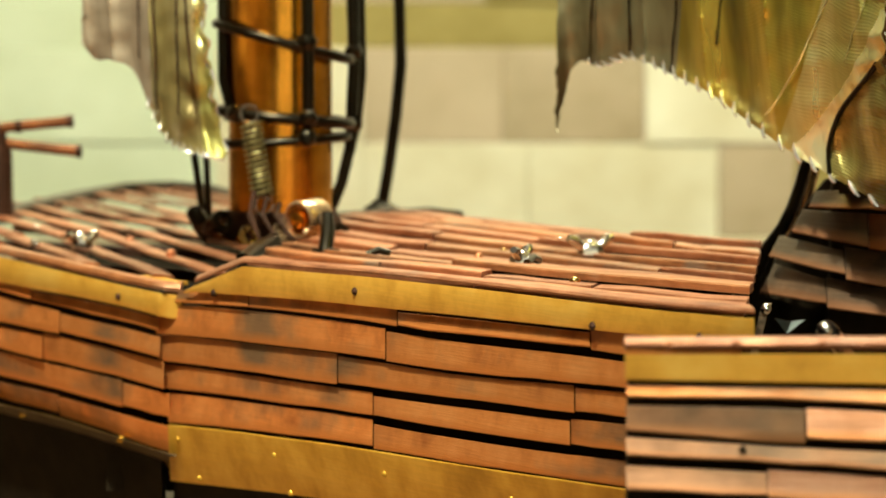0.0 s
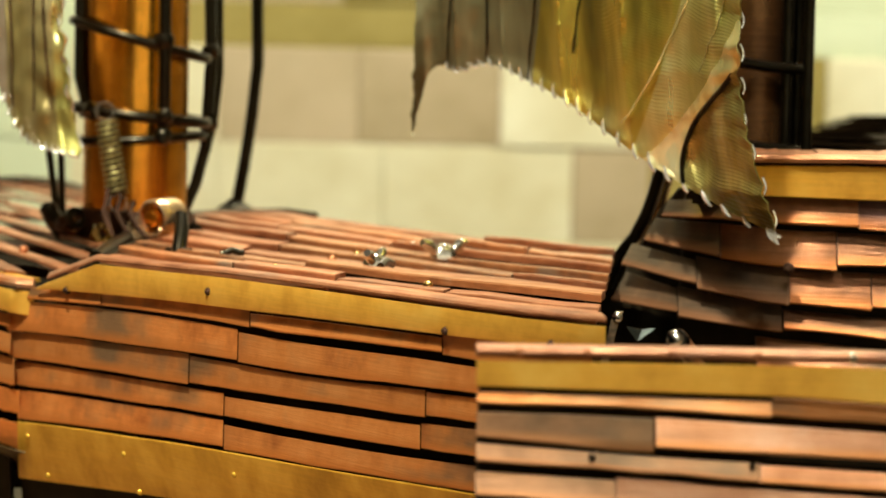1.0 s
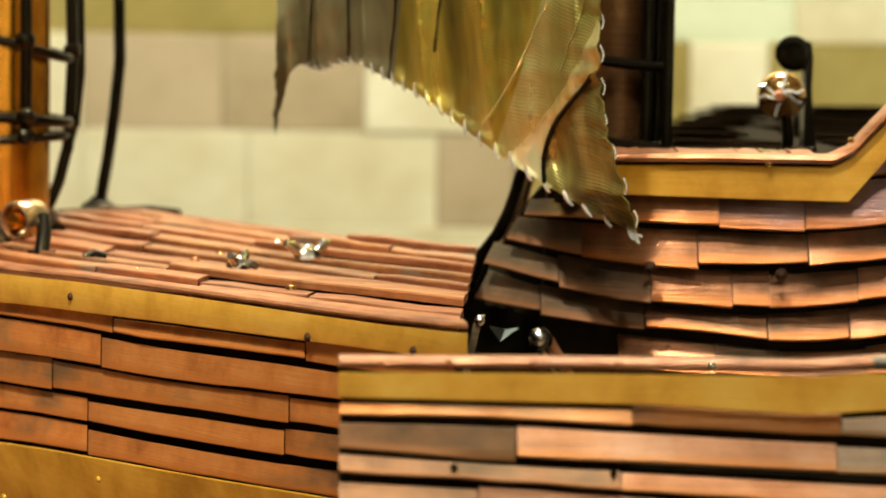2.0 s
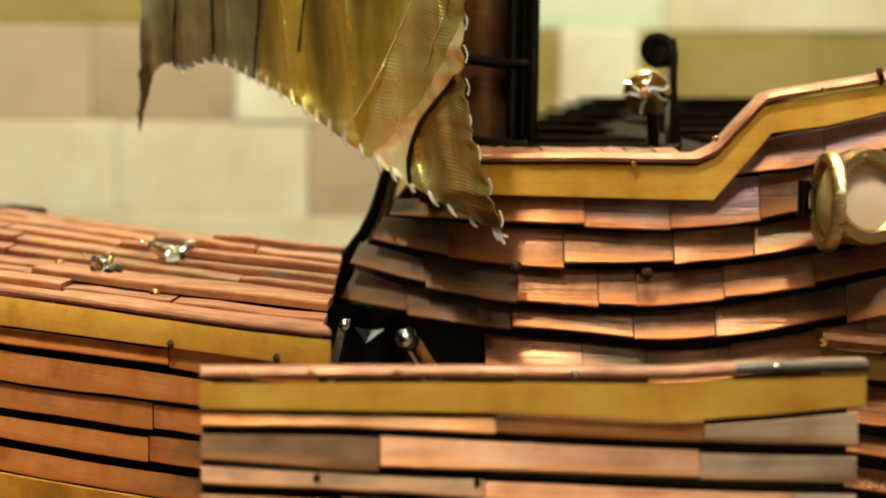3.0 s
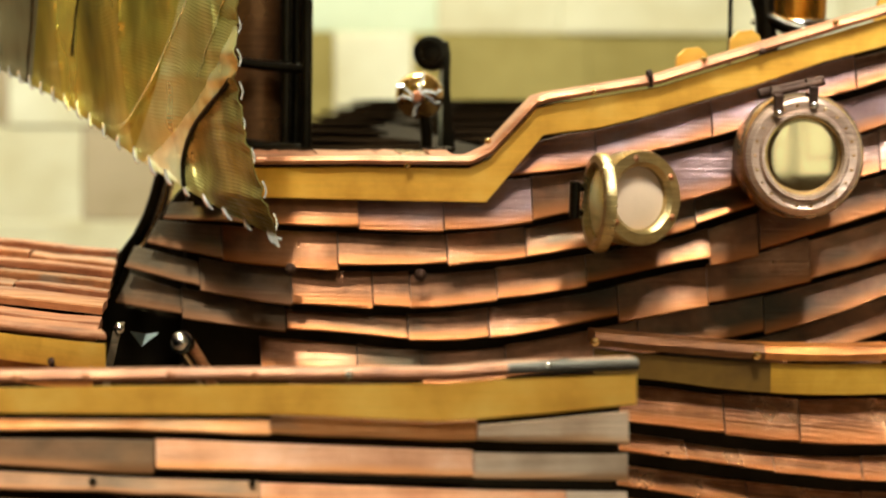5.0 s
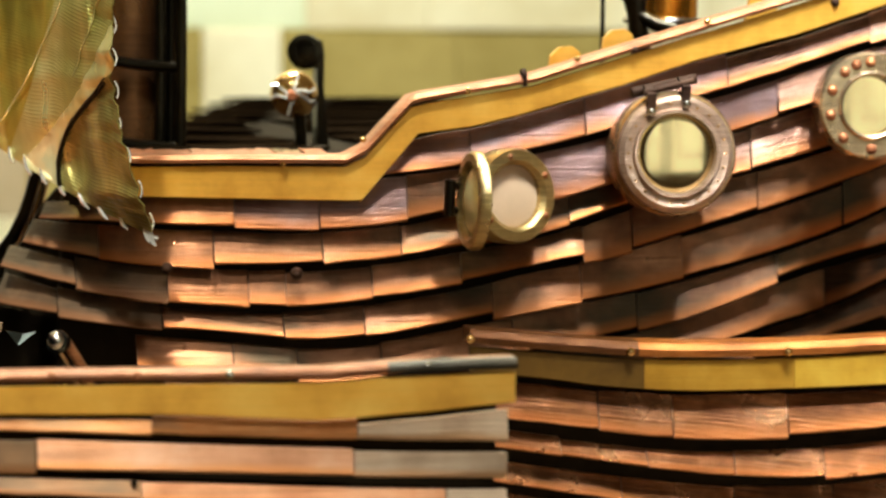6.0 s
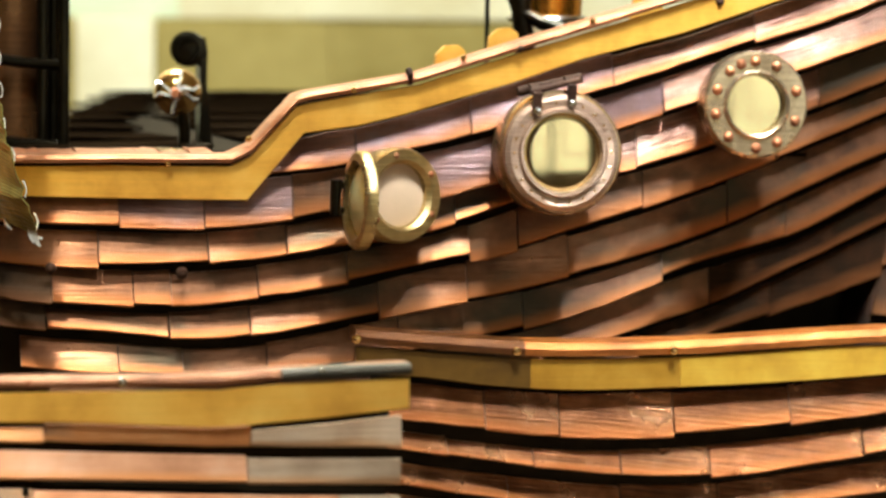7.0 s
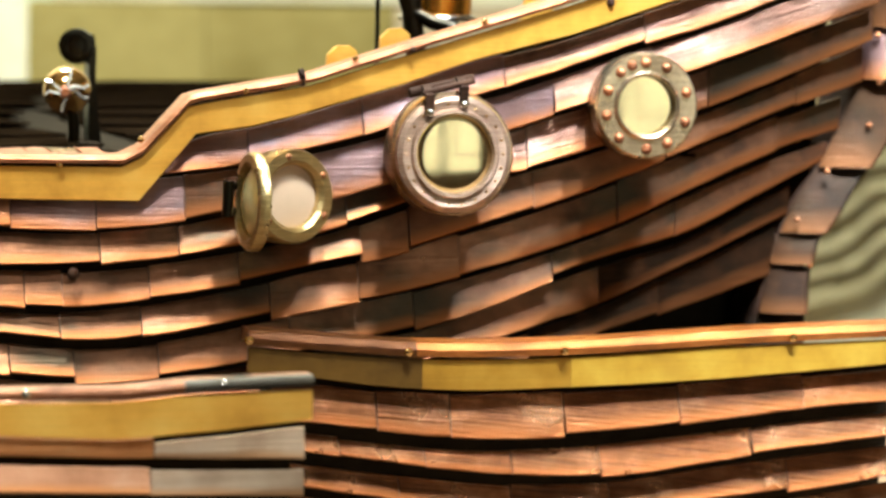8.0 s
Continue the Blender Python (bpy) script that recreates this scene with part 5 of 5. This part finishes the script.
# the lilac plate carries a pinkish highlight in its colour
for z0, z1, mat, lap in ((1.2515, 1.2760, PLATE_POST, 0.0016), (1.2355, 1.2510, PLATE_LILAC_SHEEN, 0.0030), (1.2085, 1.2352, PLATE_POST, 0.0022), (1.1885, 1.2080, PLATE_POST, 0.0018), (1.1790, 1.1882, PLATE_POST, 0.0014), (1.1640, 1.1778, PLATE_POST, 0.0022), (1.1400, 1.1636, PLATE_POST, 0.0016)):
    post_plate(z0, z1, mat, lap)
for x, z in ((0.3990, 1.1928), (0.4036, 1.1786), (0.4220, 1.2215), (0.4250, 1.2345), (0.4240, 1.2490), (0.4085, 1.2075)):
    rivet(post, (x, 0.9432, z), 0.0009, COPPER, (0.2, -1, 0))

# fittings above the rail of the main hull
bm = bmesh.new()
tube(bm, [(0.2742, 0.975, 1.236), (0.2745, 0.975, 1.30)], 0.0007, 8)
part("rod", bm, IRON, ship, "thin black rod")
bm = bmesh.new()
tube(bm, [(0.2790, 0.975, 1.270), (0.2830, 0.972, 1.2545), (0.2890, 0.968, 1.2510), (0.2965, 0.966, 1.2490)], 0.0022, 10)
tube(bm, [(0.2835, 0.972, 1.262), (0.2845, 0.972, 1.250), (0.286, 0.972, 1.240)], 0.0032, 10)
part("bracket", bm, IRON, ship, "black iron bracket")
bm = bmesh.new()
ring(bm, [(0.0105, 0), (0.0108, 0.03), (0.0100, 0.03), (0.0098, 0)], (0.2960, 0.985, 1.2520), (0.02, 0, 1), 32)
part("copper_pot", bm, PIPE, ship, "polished copper pot")
bm = bmesh.new()
tube(bm, [Vector((0.2960, 0.985, 1.2520)) + 0.0112 * Vector((math.cos(t), math.sin(t), 0)) for t in np.linspace(0, 2 * math.pi, 33)], 0.0010, 8)
part("pot_rim", bm, STEEL, ship, "silver rim")
bm = bmesh.new()
loft(bm, [[(0.3060, y, 1.249), (0.3170, y, 1.2535), (0.3150, y, 1.262), (0.3085, y, 1.262)] for y in (0.936, 0.938)])
tab = part("tab", bm, BRASS, ship, "pierced brass tab")
rivet(tab, (0.3118, 0.9362, 1.2562), 0.0010, COPPER_DARK)

# ---- sails ----


def gauze(name, dark, mid, light, metallic, rough, ripple=0.0, dent=0.4):
    """Beaten thin brass sheet, stained, with dark shading patches in its colour, dented and in places finely rippled.
    """
    m, nt, b = material(name)
    blot = noise_tex(nt, 42, 4, 0.55, coords(nt, (1, 1, 0.24), (0, 0.5, 0), own=False))
    col = ramp(nt, blot.outputs["Fac"], [(0.30, dark), (0.48, mid), (0.66, light)]).outputs[0]
    nt.links.new(col, b.inputs["Base Color"])
    b.inputs["Metallic"].default_value = metallic
    nt.links.new(ramp(nt, blot.outputs["Fac"], [(0.3, (rough + 0.15,) * 3), (0.7, (rough - 0.06,) * 3)]).outputs[0], b.inputs["Roughness"])
    dents = noise_tex(nt, 105, 3, 0.5, coords(nt, (1, 1, 0.45), (0, 0.5, 0), own=False))
    h = dents.outputs["Fac"]
    if ripple:
        # fine ripples that bend round the dents
        tc = nt.nodes.new("ShaderNodeTexCoord")
        run = nt.nodes.new("ShaderNodeVectorMath")
        run.operation = "DOT_PRODUCT"
        run.inputs[1].default_value = (2600.0, 0.0, 6600.0)
        nt.links.new(tc.outputs["Object"], run.inputs[0])
        wander = noise_tex(nt, 26, 1, 0.5, coords(nt, (1, 1, 1), own=False))
        phase = nt.nodes.new("ShaderNodeMath")
        phase.operation = "MULTIPLY_ADD"
        phase.inputs[1].default_value = 95.0
        nt.links.new(wander.outputs["Fac"], phase.inputs[0])
        nt.links.new(run.outputs["Value"], phase.inputs[2])
        wave = nt.nodes.new("ShaderNodeMath")
        wave.operation = "SINE"
        nt.links.new(phase.outputs[0], wave.inputs[0])
        nt.links.new(wave.outputs[0], (lift := node(nt, "ShaderNodeMapRange")).inputs["Value"])
        lift.inputs["From Min"].default_value = -1.0
        h = mix(nt, ripple, h, lift.outputs["Result"])
    bump(nt, b, h, dent, 0.0008 if dent < 0.9 else 0.0014)
    return m


GAUZE_GREY = gauze("greyed_gauze", (0.040, 0.039, 0.019), (0.115, 0.107, 0.050), (0.21, 0.19, 0.10), 0.4, 0.42, 0.0, 0.35)
GAUZE_GOLD = gauze("golden_gauze", (0.050, 0.052, 0.018), (0.31, 0.27, 0.042), (0.74, 0.62, 0.11), 0.8, 0.30, 0.14, 0.5)
GAUZE_RIPPLED = gauze("rippled_gauze", (0.20, 0.19, 0.055), (0.44, 0.42, 0.12), (0.70, 0.67, 0.28), 0.75, 0.32, 0.25, 0.55)
GAUZE_PALE = gauze("pale_crumpled_gauze", (0.38, 0.36, 0.14), (0.72, 0.69, 0.29), (0.95, 0.93, 0.56), 0.62, 0.18, 0.0, 1.3)
GAUZE_PINK = gauze("pinkish_gauze", (0.22, 0.17, 0.11), (0.34, 0.275, 0.19), (0.46, 0.39, 0.28), 0.25, 0.45, 0.0, 0.3)
GAUZE_TAN = gauze("tan_gauze", (0.15, 0.115, 0.04), (0.30, 0.24, 0.085), (0.54, 0.46, 0.22), 0.5, 0.32, 0.0, 0.7)
GAUZE_OLIVE = gauze("golden_mesh_gauze", (0.05, 0.047, 0.018), (0.30, 0.265, 0.075), (0.72, 0.63, 0.22), 0.7, 0.26, 0.08, 1.0)


def sail(label, foot, top_z, lean, pull, pleats, belly, panels):
    """A sail of lapped panels that hang in pleats down to a curved foot of (x, y, z) points; a panel is (left at foot, slant, right at foot, slant, stuff, bow of its left edge)."""
    fx = [p[0] for p in foot]
    fy, fz = bend([(p[0], p[1]) for p in foot]), bend([(p[0], p[2]) for p in foot])

    def at(u, v, off=0.0):
        x = fx[0] + (fx[-1] - fx[0]) * u
        z0 = fz(x)
        z = z0 + (top_z - z0) * v
        ph = u * pleats * 2 * math.pi + 2.2 * v * (1 + u) + 1.4 * math.sin(6 * u)
        fold = abs(math.sin(ph / 2)) ** 0.45 - 0.6
        fold = fold * (1.0 - 0.75 * min(1, max(0, (u - 0.6) / 0.2)))
        y = fy(x) - belly * math.sin(math.pi * min(1, v * 0.8 + 0.1)) + 0.0064 * fold * (0.6 + 0.4 * v) + 0.0032 * noise.noise((x * 75, z * 34, 3.0)) + 0.0010 * noise.noise((x * 230, z * 140, 8.0)) + 0.0042 * min(1.0, max(0.0, (u - 0.66) / 0.15)) * noise.noise((x * 130, z * 105, 18.0)) - off
        edge = 0.0016 * noise.noise((z * 260, 4.0, 1.0)) * u ** 8 + 0.0012 * noise.noise((z * 330, 2.0, 1.0)) * (u ** 14 + (1 - u) ** 14)
        return Vector((x + (lean * (1 - (1 - v) ** 3) - pull * math.sin(math.pi * min(1.0, v / 0.66))) * u ** 4 + edge, y, z))
    body = None
    for k, (a, sa, b, sb, mat, bow) in enumerate(panels):
        bm = bmesh.new()
        nu, nv = max(20, int(210 * (b - a))), 84
        grid = []
        for j in range(nv + 1):
            v = (j / nv) ** 1.2
            ua, ub = min(1, max(0, a + sa * v ** bow)), min(1, max(0, b + sb * v))
            grid.append([bm.verts.new(at(ua + (ub - ua) * i / nu, v, 0.0010 * k)) for i in range(nu + 1)])
        for j in range(nv):
            for i in range(nu):
                if (grid[j][i + 1].co - grid[j][i].co).length > 1e-6 and (grid[j + 1][i + 1].co - grid[j + 1][i].co).length > 1e-6:
                    bm.faces.new((grid[j][i], grid[j][i + 1], grid[j + 1][i + 1], grid[j + 1][i]))
        bmesh.ops.delete(bm, geom=[v for v in bm.verts if not v.link_faces], context="VERTS")
        bmesh.ops.solidify(bm, geom=bm.faces[:], thickness=0.0004)
        if body is None:
            body = part("sail", bm, mat, ship, label)
        else:
            part("sail_panel", bm, mat, body)
    return body, at


def stitch(parent, p, d, size, mat):
    """A loop of wire over the edge at p, along d."""
    d = Vector(d).normalized()
    n = Vector((-d.z, 0, d.x)).normalized()
    bm = bmesh.new()
    pts = [Vector(p) + d * (size * (t - 0.25)) + n * (size * (0.62 * (1 - t) ** 1.8 - 0.16)) + Vector((0, -0.0038 - 0.0006 * math.sin(3 * t), 0)) for t in np.linspace(0, 1, 8)]
    k = size / 0.0055
    tube(bm, pts, 0.0003, 6, [w * k for w in (0.00018, 0.00034, 0.00046, 0.00052, 0.00052, 0.00046, 0.00036, 0.00020)])
    part("stitch", bm, mat, parent)


FOOT = [(0.0336, 1.0, 1.2152), (0.0369, 1.0, 1.2302), (0.0464, 0.99, 1.2347), (0.0543, 0.985, 1.2372), (0.0649, 0.97, 1.2329), (0.0767, 0.955, 1.2263), (0.0867, 0.94, 1.2184), (0.0953, 0.93, 1.2119), (0.1068, 0.92, 1.2048), (0.1150, 0.91, 1.2001), (0.1269, 0.90, 1.1943)]
# the after end of the foot hangs farther off than the tip
FOOT = [(0.0036 + (x - 0.0036) * k, y * k, 1.264 + (z - 1.264) * k) for x, y, z in FOOT for k in (1 + 0.04 * (0.1269 - x) / 0.0933,)]
main_sail, at = sail("beaten brass gauze sail stitched with wire", FOOT, 1.32, -0.0100, 0.0045, 6.5, 0.010,
                     [(0.0, 0.0, 0.54, -0.10, GAUZE_GREY, 1), (0.36, 0.06, 0.76, 0.72, GAUZE_GOLD, 1), (0.63, 0.36, 0.82, 0.5, GAUZE_RIPPLED, 1), (0.66, 0.74, 1.0, 0.0, GAUZE_PALE, 1), (0.765, 1.9, 1.0, 0.0, GAUZE_OLIVE, 2)])
u = 0.07
while u < 0.99:
    u += 0.026 + 0.040 * u * u
    p, e = at(min(u, 0.985), 0.0), at(min(u + 0.02, 1.0), 0.0)
    stitch(main_sail, p, e - p, 0.0028 + 0.0058 * u, WIRE)
for k in range(7):
    p = at(1.0, (0.03 + 0.07 * k))
    bm = bmesh.new()
    tube(bm, [p + Vector((0.0004 + 0.0010 * math.sin(t * 2.6), -0.0012, 0.0026 - 0.0046 * t)) for t in np.linspace(0, 1, 8)], 0.00032, 6)
    part("stitch", bm, WIRE, main_sail)
# black tubes that draw the shade in the folds
for u, slant, lo, hi in ((0.10, 0.03, 0.0, 0.5), (0.225, -0.02, 0.02, 0.6), (0.345, 0.05, 0.0, 0.6), (0.455, 0.10, 0.16, 0.6)):
    bm = bmesh.new()
    tube(bm, [at(u + slant * v + 0.004 * noise.noise((v * 8, u * 50, 0)), v) + Vector((0, -0.0016, 0)) for v in np.linspace(lo, hi, 16)], 0.0005, 6, [0.00020 + 0.0005 * abs(noise.noise((k * 0.7, u * 30, 2))) for k in range(16)])
    part("fold_seam", bm, IRON, main_sail, "dark line for the shade of a fold")
# bright raised ridges where the sheets are lapped
for u, slant, lo, hi in ((0.575, 0.52, 0.05, 0.6), (0.70, 0.50, 0.30, 0.7)):
    bm = bmesh.new()
    tube(bm, [at(u + slant * v, v) + Vector((0, -0.0026, 0)) for v in np.linspace(lo, hi, 24)], 0.0003, 6, [0.00016 + 0.0002 * abs(noise.noise((k * 0.6, u * 30, 6))) for k in range(24)])
    part("ridge", bm, GAUZE_PALE, main_sail)
# dark overlapping seam and bright drop of wire at the tip
bm = bmesh.new()
tube(bm, [at(0.765 + 1.9 * v * v, v) + Vector((0, -0.0048 if v < 0.33 else -0.0016, 0)) for v in np.linspace(0.004, 0.345, 12)], 0.0007, 8)
part("seam", bm, IRON, main_sail, "dark seam")
bm = bmesh.new()
tube(bm, [(0.1258, 0.8985, 1.1978), (0.1260, 0.8980, 1.1955), (0.1272, 0.8978, 1.1938), (0.1290, 0.8978, 1.1932)], 0.0006, 8)
part("stitch", bm, WIRE, main_sail)
AFT_FOOT = [(-0.1150, 1.09, 1.2400), (-0.1133, 1.09, 1.2366), (-0.1059, 1.08, 1.2349), (-0.0969, 1.07, 1.2305), (-0.0916, 1.06, 1.2205), (-0.0855, 1.05, 1.2112), (-0.0760, 1.04, 1.2074), (-0.0660, 1.035, 1.2055)]
aft_sail, at = sail("crumpled brass gauze sail with a stitched foot", AFT_FOOT, 1.31, -0.0080, 0.0, 3.6, 0.006, [(0.0, 0.0, 0.62, -0.05, GAUZE_PINK, 1), (0.50, 0.0, 1.0, 0.0, GAUZE_TAN, 1), (0.86, 0.1, 1.0, 0.0, GAUZE_RIPPLED, 1)])
# dark tubes paint fold shade on this sail too
for u, slant, lo, hi in ((0.40, 0.05, 0.1, 0.6), (0.55, -0.04, 0.05, 0.6), (0.70, 0.06, 0.1, 0.5), (0.84, -0.06, 0.12, 0.6)):
    bm = bmesh.new()
    tube(bm, [at(u + slant * v + 0.008 * noise.noise((v * 14, u * 50, 0)), v) + Vector((0, -0.0030, 0)) for v in np.linspace(lo, hi, 16)], 0.0004, 6, [0.0002 + 0.0004 * abs(noise.noise((k * 0.7, u * 30, 2))) for k in range(16)])
    part("fold_seam", bm, COPPER_DARK, aft_sail, "dark line for the shade of a fold")
for k in range(12):
    u = 0.46 + 0.54 * k / 12
    p, e = at(u, 0.0), at(min(1, u + 0.03), 0.0)
    stitch(aft_sail, p, e - p, 0.0038, WIRE)
bm = bmesh.new()
tube(bm, [at(1.0, v) + Vector((0.0006 * math.sin(v * 60), -0.001, 0)) for v in np.linspace(0, 0.6, 24)], 0.0005, 6)
part("hem_wire", bm, WIRE, aft_sail)
